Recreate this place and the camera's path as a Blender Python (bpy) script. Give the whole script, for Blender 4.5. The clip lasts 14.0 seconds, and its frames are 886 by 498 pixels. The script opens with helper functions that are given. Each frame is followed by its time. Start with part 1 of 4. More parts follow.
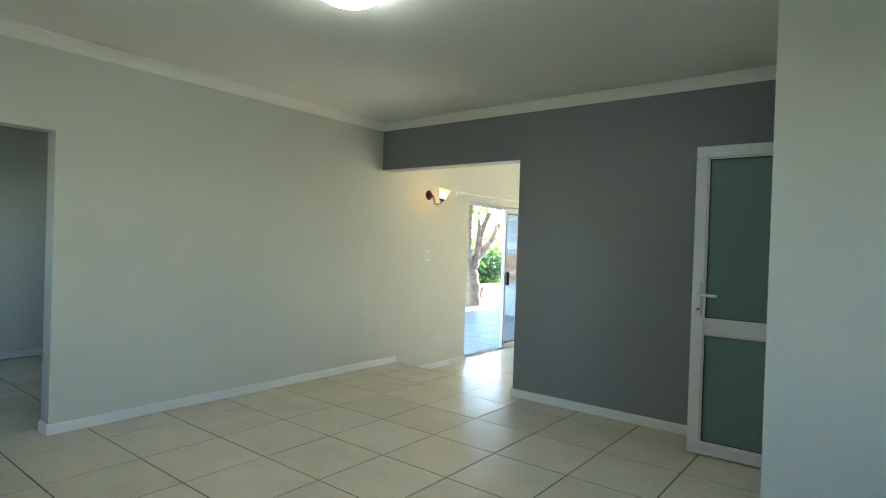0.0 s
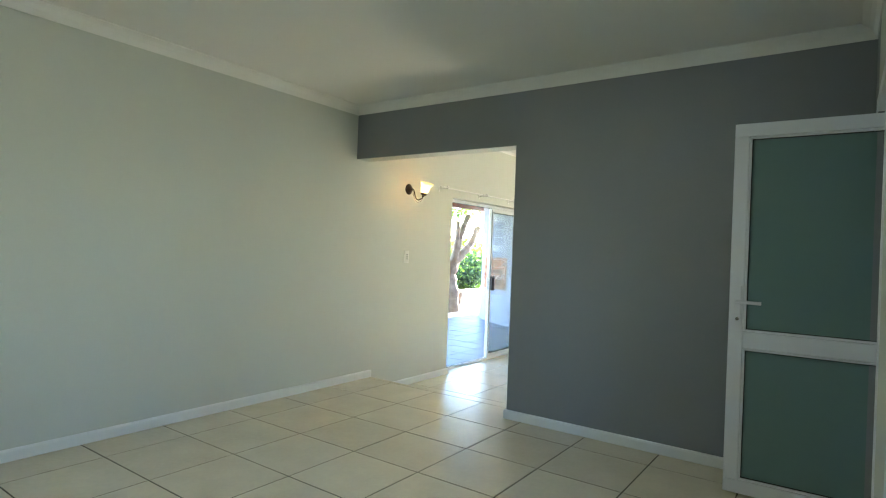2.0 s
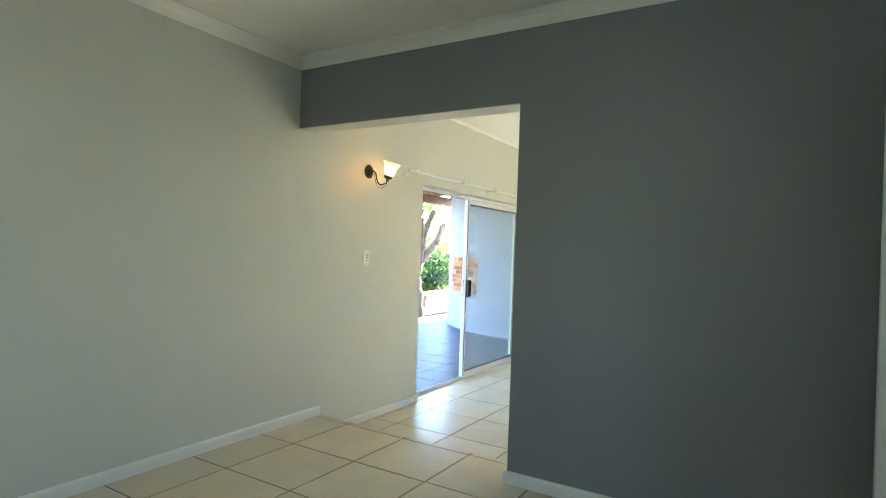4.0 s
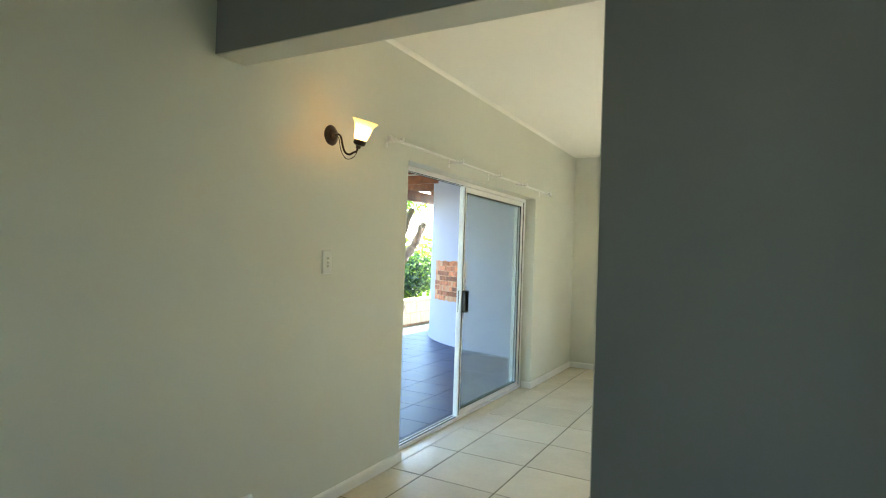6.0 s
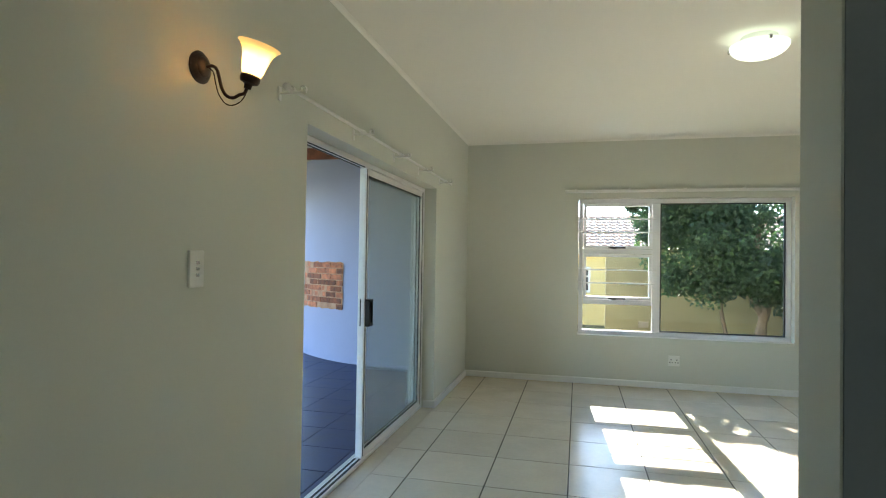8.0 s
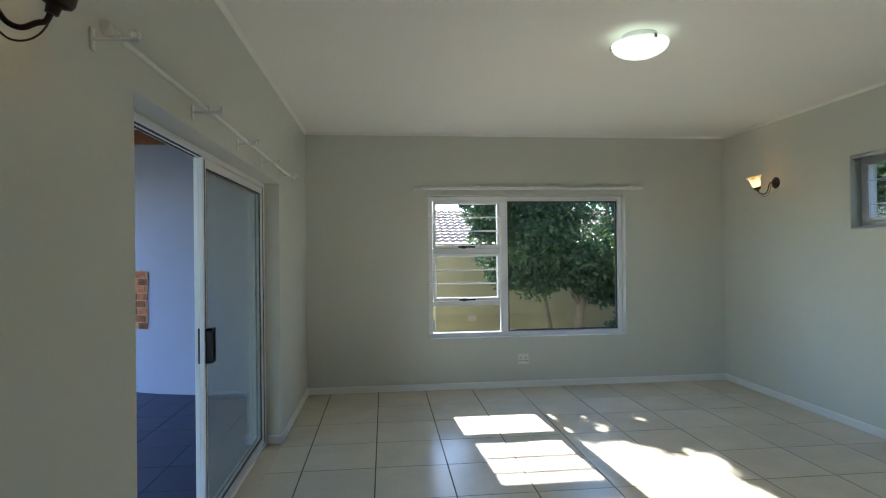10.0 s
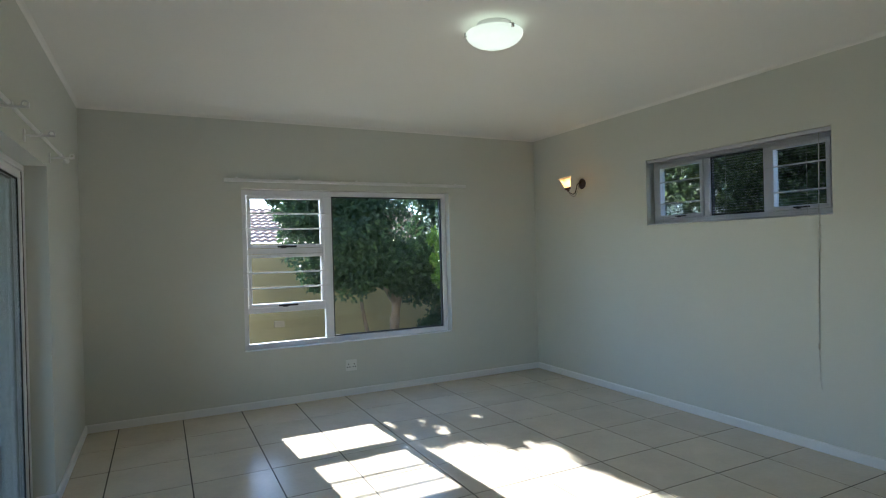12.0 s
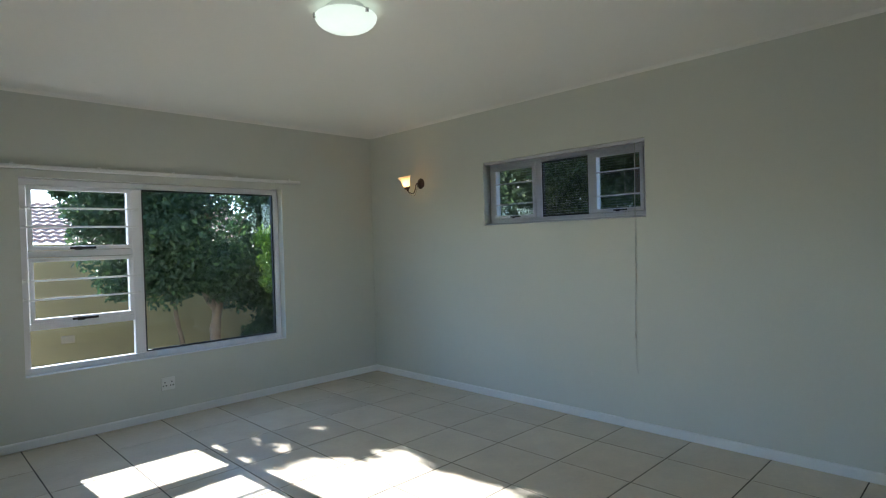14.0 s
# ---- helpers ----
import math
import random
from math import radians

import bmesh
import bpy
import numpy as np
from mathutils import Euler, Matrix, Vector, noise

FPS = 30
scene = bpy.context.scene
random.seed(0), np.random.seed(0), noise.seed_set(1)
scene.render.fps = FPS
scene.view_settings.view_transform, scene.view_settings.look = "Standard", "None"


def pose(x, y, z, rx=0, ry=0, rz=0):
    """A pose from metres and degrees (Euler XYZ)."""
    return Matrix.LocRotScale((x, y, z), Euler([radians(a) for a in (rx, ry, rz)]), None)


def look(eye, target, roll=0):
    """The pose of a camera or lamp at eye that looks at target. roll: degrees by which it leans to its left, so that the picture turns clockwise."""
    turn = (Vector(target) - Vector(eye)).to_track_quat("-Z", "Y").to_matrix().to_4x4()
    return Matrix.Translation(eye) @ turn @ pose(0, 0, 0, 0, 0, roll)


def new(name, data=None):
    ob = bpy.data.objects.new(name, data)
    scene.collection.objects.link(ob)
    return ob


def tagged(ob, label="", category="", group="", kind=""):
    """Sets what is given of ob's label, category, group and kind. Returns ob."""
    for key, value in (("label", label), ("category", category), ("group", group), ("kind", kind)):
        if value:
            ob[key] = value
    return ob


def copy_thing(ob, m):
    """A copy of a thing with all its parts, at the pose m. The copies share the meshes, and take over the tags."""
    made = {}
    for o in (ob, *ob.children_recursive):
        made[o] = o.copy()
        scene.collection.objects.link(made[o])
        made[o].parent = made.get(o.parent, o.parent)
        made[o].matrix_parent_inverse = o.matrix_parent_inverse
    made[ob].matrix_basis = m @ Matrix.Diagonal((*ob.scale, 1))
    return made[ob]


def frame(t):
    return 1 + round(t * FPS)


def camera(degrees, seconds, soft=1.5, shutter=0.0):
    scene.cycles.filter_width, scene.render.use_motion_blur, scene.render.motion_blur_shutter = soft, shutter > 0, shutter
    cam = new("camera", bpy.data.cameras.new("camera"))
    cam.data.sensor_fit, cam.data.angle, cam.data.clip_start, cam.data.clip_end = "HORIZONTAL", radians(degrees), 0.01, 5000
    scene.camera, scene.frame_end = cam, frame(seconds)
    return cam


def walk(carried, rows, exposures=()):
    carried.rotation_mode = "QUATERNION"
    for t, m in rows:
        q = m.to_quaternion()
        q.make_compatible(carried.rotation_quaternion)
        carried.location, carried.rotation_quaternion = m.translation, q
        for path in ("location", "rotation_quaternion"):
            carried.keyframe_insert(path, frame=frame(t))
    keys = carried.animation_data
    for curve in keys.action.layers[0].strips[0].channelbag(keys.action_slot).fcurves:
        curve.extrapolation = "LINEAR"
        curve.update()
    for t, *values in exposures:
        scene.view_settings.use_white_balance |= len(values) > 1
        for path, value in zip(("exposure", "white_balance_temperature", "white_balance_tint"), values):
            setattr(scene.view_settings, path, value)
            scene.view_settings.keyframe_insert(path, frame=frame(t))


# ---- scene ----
cam = camera(76.4, 14.0, soft=1.1)
PATH = [
    (0, (-0.112, 0.428, 1.34), (-1.344, 2.003, 1.322), 1.9),
    (0.5, (-0.255, 0.528, 1.327), (-1.479, 2.11, 1.313), 2.0),
    (1, (-0.358, 0.623, 1.317), (-1.565, 2.218, 1.312), 2.1),
    (1.5, (-0.433, 0.736, 1.303), (-1.619, 2.346, 1.302), 2.1),
    (2, (-0.597, 0.933, 1.281), (-1.757, 2.562, 1.285), 2.2),
    (2.5, (-0.749, 1.105, 1.274), (-1.877, 2.756, 1.283), 2.3),
    (3, (-0.961, 1.359, 1.268), (-2.061, 3.029, 1.277), 2.2),
    (3.5, (-1.157, 1.595, 1.276), (-2.234, 3.28, 1.282), 2.2),
    (4, (-1.401, 1.909, 1.277), (-2.44, 3.618, 1.283), 2.1),
    (4.2, (-1.471, 2.082, 1.254), (-2.516, 3.787, 1.273), 2.4),
    (6.3, (-2.419, 3.235, 1.259), (-3.347, 5.007, 1.278), 1.8),
    (6.5, (-2.5, 3.321, 1.259), (-3.401, 5.106, 1.277), 1.7),
    (7, (-2.714, 3.543, 1.254), (-3.482, 5.389, 1.279), 1.5),
    (7.5, (-2.876, 3.701, 1.254), (-3.509, 5.598, 1.281), 1.3),
    (8, (-3.065, 3.846, 1.249), (-3.531, 5.79, 1.28), 0.9),
    (10.3, (-3.594, 4.462, 1.355), (-3.274, 6.436, 1.36), -0.8),
    (10.5, (-3.626, 4.498, 1.346), (-3.228, 6.458, 1.35), -0.9),
    (11, (-3.69, 4.633, 1.354), (-3.109, 6.547, 1.354), -1.1),
    (11.5, (-3.726, 4.763, 1.359), (-2.981, 6.619, 1.352), -1.3),
    (12, (-3.777, 4.866, 1.347), (-2.878, 6.652, 1.341), -1.5),
    (12.5, (-3.786, 4.96, 1.333), (-2.739, 6.664, 1.327), -1.5),
    (13, (-3.805, 5.076, 1.349), (-2.591, 6.666, 1.333), -1.7),
    (13.5, (-3.821, 5.125, 1.35), (-2.496, 6.623, 1.33), -1.7),
    (14, (-3.804, 5.135, 1.351), (-2.399, 6.559, 1.328), -1.7),
]
EXPOSURES = [(0, 4.5, 6200, 8), (3, 4.5, 6200, 9), (4, 4.35, 6200, 9), (6.5, 3.7, 6600, 4), (8, 3.07, 6150, 7), (11, 2.37, 5550, 12), (14, 2.27, 5450, 13)]
walk(cam, [(t, look(eye, target, roll)) for t, eye, target, roll in PATH], EXPOSURES)

# ---- world, sun and exposure ----
SUN_TO = Vector((0.078, -1.18, -0.64)).normalized()      # the way the sunlight goes
world = bpy.data.worlds.new("world")
scene.world = world
world.use_nodes = True
wn = world.node_tree.nodes
sky = wn.new("ShaderNodeTexSky")
sky.sky_type, sky.sun_disc = "NISHITA", False
sky.sun_elevation = math.asin(-SUN_TO.z)
sky.sun_rotation = math.atan2(-SUN_TO.x, -SUN_TO.y)
sky.air_density, sky.dust_density, sky.ozone_density = 1.0, 0.2, 3.0
wn["Background"].inputs["Strength"].default_value = 0.15
world.node_tree.links.new(sky.outputs[0], wn["Background"].inputs["Color"])
sun_data = bpy.data.lights.new("sun", "SUN")
sun_data.energy, sun_data.angle, sun_data.color = 5.0, radians(0.5), (1.0, 0.93, 0.82)
sun = new("sun", sun_data)
sun.matrix_world = look((0, 20, 15), Vector((0, 20, 15)) + SUN_TO)


# ---- materials ----
def shader(name, color, rough=0.6, metal=0.0, spread=0.06, scale=3.0, fine=60.0, bump=0.05, depth=0.002, coat=0.0,
           emit=0.0, emit_color=None, alt=None, per_object=0.0, transmission=0.0, ior=1.45, spec=0.5):
    """A surface with slow and fine variation of colour and a fine relief."""
    m = bpy.data.materials.new(name)
    m.use_nodes = True
    nt = m.node_tree
    n, l = nt.nodes, nt.links
    b = n["Principled BSDF"]
    b.inputs["Roughness"].default_value = rough
    b.inputs["Metallic"].default_value = metal
    b.inputs["Coat Weight"].default_value = coat
    b.inputs["Transmission Weight"].default_value = transmission
    b.inputs["IOR"].default_value = ior
    b.inputs["Specular IOR Level"].default_value = spec
    tc = n.new("ShaderNodeTexCoord")
    where = tc.outputs["Object"]
    if per_object:
        info = n.new("ShaderNodeObjectInfo")
        add = n.new("ShaderNodeVectorMath")
        add.operation = "ADD"
        mul = n.new("ShaderNodeMath")
        mul.operation, mul.inputs[1].default_value = "MULTIPLY", 37.0
        l.new(info.outputs["Random"], mul.inputs[0])
        l.new(tc.outputs["Object"], add.inputs[0])
        l.new(mul.outputs[0], add.inputs[1])
        where = add.outputs[0]
    slow = n.new("ShaderNodeTexNoise")
    slow.inputs["Scale"].default_value, slow.inputs["Detail"].default_value = scale, 4.0
    quick = n.new("ShaderNodeTexNoise")
    quick.inputs["Scale"].default_value, quick.inputs["Detail"].default_value = fine, 3.0
    l.new(where, slow.inputs["Vector"])
    l.new(where, quick.inputs["Vector"])
    ramp = n.new("ShaderNodeValToRGB")
    lo = alt if alt else [max(0.0, c * (1 - 2.2 * spread)) for c in color]
    ramp.color_ramp.elements[0].position, ramp.color_ramp.elements[1].position = 0.3, 0.7
    ramp.color_ramp.elements[0].color = (*lo, 1)
    ramp.color_ramp.elements[1].color = (*[min(1.0, c * (1 + spread)) for c in color], 1)
    mixv = n.new("ShaderNodeMath")
    mixv.operation, mixv.inputs[1].default_value = "MULTIPLY_ADD", 0.3
    l.new(quick.outputs["Fac"], mixv.inputs[0])
    sc = n.new("ShaderNodeMath")
    sc.operation, sc.inputs[1].default_value = "MULTIPLY", 0.7
    l.new(slow.outputs["Fac"], sc.inputs[0])
    l.new(sc.outputs[0], mixv.inputs[2])
    l.new(mixv.outputs[0], ramp.inputs[0])
    out = ramp.outputs[0]
    if per_object:
        hsv = n.new("ShaderNodeHueSaturation")
        mr = n.new("ShaderNodeMapRange")
        mr.inputs["To Min"].default_value, mr.inputs["To Max"].default_value = 1 - per_object, 1 + per_object
        l.new(info.outputs["Random"], mr.inputs["Value"])
        l.new(mr.outputs[0], hsv.inputs["Value"])
        l.new(out, hsv.inputs["Color"])
        out = hsv.outputs[0]
    l.new(out, b.inputs["Base Color"])
    rr = n.new("ShaderNodeMapRange")
    rr.inputs["To Min"].default_value, rr.inputs["To Max"].default_value = max(0.02, rough * 0.8), min(1.0, rough * 1.2)
    l.new(slow.outputs["Fac"], rr.inputs["Value"])
    l.new(rr.outputs[0], b.inputs["Roughness"])
    if bump:
        bp = n.new("ShaderNodeBump")
        bp.inputs["Strength"].default_value, bp.inputs["Distance"].default_value = bump, depth
        l.new(mixv.outputs[0], bp.inputs["Height"])
        l.new(bp.outputs[0], b.inputs["Normal"])
    if emit:
        b.inputs["Emission Color"].default_value = (*(emit_color or color), 1)
        b.inputs["Emission Strength"].default_value = emit
    return m


def glass_sheet(name, tint=(0.96, 0.98, 0.97), rough=0.0, see=0.92):
    """Thin window glass: mostly clear, glossy by Fresnel."""
    m = bpy.data.materials.new(name)
    m.use_nodes = True
    n, l = m.node_tree.nodes, m.node_tree.links
    n.remove(n["Principled BSDF"])
    clear, gloss, mix, lw = (n.new("ShaderNodeBsdfTransparent"), n.new("ShaderNodeBsdfGlossy"),
                             n.new("ShaderNodeMixShader"), n.new("ShaderNodeLayerWeight"))
    clear.inputs[0].default_value = (*[c * see for c in tint], 1)
    gloss.inputs["Roughness"].default_value = 0.02
    power, fr = n.new("ShaderNodeMath"), n.new("ShaderNodeMath")
    power.operation, power.inputs[1].default_value = "POWER", 5.0
    fr.operation, fr.inputs[1].default_value, fr.inputs[2].default_value = "MULTIPLY_ADD", 0.9, 0.04
    l.new(lw.outputs["Facing"], power.inputs[0])
    l.new(power.outputs[0], fr.inputs[0])
    l.new(fr.outputs[0], mix.inputs[0])
    l.new(clear.outputs[0], mix.inputs[1])
    l.new(gloss.outputs[0], mix.inputs[2])
    l.new(mix.outputs[0], n["Material Output"].inputs[0])
    return m


def leaf_shader(name, a, b2, c):
    m = bpy.data.materials.new(name)
    m.use_nodes = True
    n, l = m.node_tree.nodes, m.node_tree.links
    p = n["Principled BSDF"]
    g = n.new("ShaderNodeNewGeometry")
    r = n.new("ShaderNodeValToRGB")
    r.color_ramp.elements[0].color, r.color_ramp.elements[1].color = (*a, 1), (*c, 1)
    e = r.color_ramp.elements.new(0.6)
    e.color = (*b2, 1)
    l.new(g.outputs["Random Per Island"], r.inputs[0])
    l.new(r.outputs[0], p.inputs["Base Color"])
    p.inputs["Roughness"].default_value = 0.42
    t = n.new("ShaderNodeBsdfTranslucent")
    l.new(r.outputs[0], t.inputs[0])
    mix = n.new("ShaderNodeMixShader")
    mix.inputs[0].default_value = 0.4
    l.new(p.outputs[0], mix.inputs[1])
    l.new(t.outputs[0], mix.inputs[2])
    l.new(mix.outputs[0], n["Material Output"].inputs[0])
    return m


M_WALL = shader("pale_wall_paint", (0.62, 0.63, 0.565), 0.55, spread=0.02, scale=0.9, fine=160, bump=0.12, depth=0.001)
M_GREY = shader("grey_wall_paint", (0.24, 0.25, 0.258), 0.5, spread=0.03, scale=0.9, fine=160, bump=0.12, depth=0.001)
M_CEIL = shader("ceiling_paint", (0.85, 0.84, 0.79), 0.8, spread=0.015, scale=0.8, fine=120, bump=0.1, depth=0.001)
M_TRIM = shader("white_gloss_paint", (0.80, 0.80, 0.78), 0.35, spread=0.02, scale=4, fine=80, bump=0.06, depth=0.001)
M_UPVC = shader("white_plastic_frame", (0.80, 0.80, 0.82), 0.3, spread=0.015, scale=4, fine=90, bump=0.02, depth=0.0005)
M_ALU = shader("white_powder_coat", (0.78, 0.78, 0.78), 0.35, spread=0.02, scale=5, fine=120, bump=0.03, depth=0.0005)
M_TILE = shader("cream_ceramic_tile", (0.68, 0.61, 0.47), 0.22, spread=0.05, scale=3.5, fine=40, bump=0.03, depth=0.001, per_object=0.05)
M_GROUT = shader("dark_grout", (0.09, 0.075, 0.055), 0.9, spread=0.2, scale=4, fine=90, bump=0.4)
M_SLATE = shader("dark_slate", (0.026, 0.036, 0.085), 0.42, spread=0.25, scale=5, fine=50, bump=0.5, depth=0.004, per_object=0.12, spec=0.4)
# white plaster, with the patio's blue shade put into the colour
M_PLASTER = shader("blue_shaded_white_plaster", (0.28, 0.29, 0.41), 0.8, spread=0.04, scale=1.5, fine=60, bump=0.35, depth=0.004)
M_BRICK = shader("old_red_brick", (0.42, 0.135, 0.055), 0.85, alt=(0.11, 0.045, 0.03), scale=13, fine=70, bump=0.8, depth=0.008, per_object=0.55)
M_MORTAR = shader("sandy_mortar", (0.42, 0.25, 0.15), 0.95, alt=(0.24, 0.10, 0.05), scale=9, fine=90, bump=0.6, depth=0.005)
M_BRONZE = shader("dark_bronze", (0.055, 0.038, 0.03), 0.4, metal=0.7, spread=0.25, scale=20, fine=150, bump=0.1)
M_BLACK = shader("black_plastic", (0.015, 0.015, 0.016), 0.35, spread=0.1, scale=10, fine=120, bump=0.05)
M_RUBBER = shader("black_gasket", (0.02, 0.02, 0.02), 0.6, spread=0.1, scale=10, fine=120, bump=0.05)
M_CHROME = shader("brushed_metal", (0.6, 0.6, 0.6), 0.25, metal=1.0, spread=0.05, scale=20, fine=150, bump=0.03)
M_BOWL = shader("lit_opal_glass", (0.8, 0.85, 0.8), 0.3, spread=0.02, scale=6, fine=60, bump=0.02, emit=0.17, emit_color=(0.95, 1.0, 0.74))
M_BOWL_HALL = shader("bright_opal_glass", (0.8, 0.85, 0.8), 0.3, spread=0.02, scale=6, fine=60, bump=0.02, emit=1.7, emit_color=(0.92, 1.0, 0.88))
M_SHADE = shader("lit_amber_glass", (0.9, 0.75, 0.5), 0.35, spread=0.05, scale=8, fine=40, bump=0.03, emit=0.06, emit_color=(1.0, 0.68, 0.3))
sn, sl = M_SHADE.node_tree.nodes, M_SHADE.node_tree.links
thin, blend = sn.new("ShaderNodeBsdfTranslucent"), sn.new("ShaderNodeMixShader")
thin.inputs[0].default_value, blend.inputs[0].default_value = (1.0, 0.84, 0.58, 1), 0.6
sl.new(sn["Principled BSDF"].outputs[0], blend.inputs[1])
sl.new(thin.outputs[0], blend.inputs[2])
sl.new(blend.outputs[0], sn["Material Output"].inputs[0])
M_BULB = shader("lit_bulb", (1, 0.9, 0.7), 0.4, spread=0.01, bump=0, emit=6.5, emit_color=(1.0, 0.7, 0.38))
M_GLASS = glass_sheet("window_glass")
# a faint milky layer stands in for the room's pale reflection
M_HAZY = glass_sheet("reflection_hazed_glass")
hn, hl = M_HAZY.node_tree.nodes, M_HAZY.node_tree.links
haze_veil, over = hn.new("ShaderNodeBsdfTranslucent"), hn.new("ShaderNodeMixShader")
haze_veil.inputs[0].default_value, over.inputs[0].default_value = (0.78, 0.82, 0.80, 1), 0.02
hl.new(hn["Material Output"].inputs[0].links[0].from_socket, over.inputs[1])
hl.new(haze_veil.outputs[0], over.inputs[2])
hl.new(over.outputs[0], hn["Material Output"].inputs[0])
M_FROST = shader("frosted_green_glass", (0.15, 0.235, 0.215), 0.35, spread=0.01, scale=0.7, fine=260, bump=0.1, depth=0.0004)
M_BLIND = shader("grey_blind_slat", (0.55, 0.55, 0.6), 0.4, spread=0.03, scale=9, fine=90, bump=0.02)
M_CORD = shader("off_white_cord", (0.6, 0.6, 0.56), 0.8, spread=0.08, scale=30, fine=300, bump=0.2)
M_WOOD = shader("red_stained_timber", (0.26, 0.085, 0.04), 0.55, alt=(0.10, 0.035, 0.02), scale=6, fine=50, bump=0.3, depth=0.003)
M_SHEET = shader("galvanised_sheet", (0.62, 0.62, 0.56), 0.5, metal=0.2, spread=0.15, scale=3, fine=40, bump=0.05)
M_CREAM = shader("yellow_cream_plaster", (0.52, 0.41, 0.20), 0.85, alt=(0.35, 0.27, 0.13), scale=1.3, fine=30, bump=0.4, depth=0.004)
M_YELLOW = shader("yellow_house_paint", (0.70, 0.56, 0.24), 0.8, spread=0.05, scale=1.3, fine=30, bump=0.3, depth=0.003)
M_ROOF = shader("terracotta_roof_tile", (0.50, 0.29, 0.20), 0.7, alt=(0.34, 0.19, 0.13), scale=4, fine=30, bump=0.3, depth=0.004)
M_BARK = shader("pale_bark", (0.30, 0.22, 0.15), 0.9, alt=(0.13, 0.085, 0.055), scale=7, fine=45, bump=0.8, depth=0.012)
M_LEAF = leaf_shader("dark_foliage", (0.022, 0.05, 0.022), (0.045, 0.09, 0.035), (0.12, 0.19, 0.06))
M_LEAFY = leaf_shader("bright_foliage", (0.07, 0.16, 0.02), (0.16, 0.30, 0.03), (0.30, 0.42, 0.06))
M_OLIVE = leaf_shader("olive_foliage", (0.045, 0.075, 0.03), (0.09, 0.14, 0.05), (0.20, 0.26, 0.10))
M_SOIL = shader("dry_grass_ground", (0.20, 0.18, 0.09), 0.95, alt=(0.08, 0.085, 0.035), scale=1.2, fine=25, bump=0.8, depth=0.02)
M_BLOCK = shader("cream_garden_block", (0.66, 0.52, 0.36), 0.85, alt=(0.50, 0.38, 0.26), scale=4, fine=40, bump=0.5, depth=0.005, per_object=0.1)
M_PLATE = shader("white_switch_plastic", (0.78, 0.78, 0.74), 0.35, spread=0.02, scale=9, fine=90, bump=0.02)


# ---- building helpers ----
def box(bm, x0, x1, y0, y1, z0, z1, bevel=0.0):
    vs = [bm.verts.new((x, y, z)) for z in (z0, z1) for y in (y0, y1) for x in (x0, x1)]
    fs = [bm.faces.new([vs[i] for i in f]) for f in ((0, 2, 3, 1), (4, 5, 7, 6), (0, 1, 5, 4), (2, 6, 7, 3), (0, 4, 6, 2), (1, 3, 7, 5))]
    if bevel:
        bmesh.ops.bevel(bm, geom=list({e for f in fs for e in f.edges}), offset=bevel, segments=2, affect="EDGES", profile=0.5)
    return bm


def boxes(*rows, bevel=0.0):
    bm = bmesh.new()
    for r in rows:
        box(bm, *r, bevel=bevel)
    return bm


def turned(bm, profile, steps=32, m=None, closed=False):
    """A turned shape from (radius, height) pairs about z."""
    rings = []
    for r, z in profile:
        rings.append([bm.verts.new((r * math.cos(2 * math.pi * i / steps), r * math.sin(2 * math.pi * i / steps), z)) for i in range(steps)])
    pairs = list(zip(rings, rings[1:]))
    if closed:
        pairs.append((rings[-1], rings[0]))
    for a, b in pairs:
        for i in range(steps):
            bm.faces.new((a[i], a[(i + 1) % steps], b[(i + 1) % steps], b[i]))
    if not closed:
        bm.faces.new(list(reversed(rings[0])))
        bm.faces.new(rings[-1])
    if m is not None:
        bmesh.ops.transform(bm, matrix=m, verts=[v for ring in rings for v in ring])
    return bm


def tube(bm, points, radius, steps=10):
    """A round bar along points; radius is a number or one per point."""
    pts = [Vector(p) for p in points]
    radii = radius if isinstance(radius, (list, tuple)) else [radius] * len(pts)
    rings = []
    side = None
    for i, p in enumerate(pts):
        d = (pts[min(i + 1, len(pts) - 1)] - pts[max(i - 1, 0)]).normalized()
        if side is None:
            side = d.cross(Vector((0.31, 0.42, 0.85))).normalized()
        side = (side - d * side.dot(d)).normalized()
        up = d.cross(side)
        rings.append([bm.verts.new(p + radii[i] * (math.cos(a) * side + math.sin(a) * up)) for a in (2 * math.pi * k / steps for k in range(steps))])
    for a, b in zip(rings, rings[1:]):
        for i in range(steps):
            bm.faces.new((a[i], a[(i + 1) % steps], b[(i + 1) % steps], b[i]))
    bm.faces.new(list(reversed(rings[0])))
    bm.faces.new(rings[-1])
    return bm


def data_of(name, bm, material, smooth=False):
    bmesh.ops.recalc_face_normals(bm, faces=bm.faces)
    me = bpy.data.meshes.new(name)
    bm.to_mesh(me)
    bm.free()
    me.materials.append(material)
    if smooth:
        me.polygons.foreach_set("use_smooth", [True] * len(me.polygons))
        me.set_sharp_from_angle(angle=radians(40))
    return me


def part(name, bm, material, parent, label="", smooth=False):
    ob = new(name, data_of(name, bm, material, smooth))
    ob.parent = parent
    if label:
        tagged(ob, label)
    return ob


def thing(name, label, category, at=(0, 0, 0), turn=0.0, group=""):
    ob = new(name)
    ob.matrix_basis = pose(*at, 0, 0, turn)
    ob.empty_display_size = 0.1
    return tagged(ob, label, category, group)


def structure(name, bm, material, label="", category="", smooth=False):
    return tagged(new(name, data_of(name, bm, material, smooth)), label, category, kind="structure")


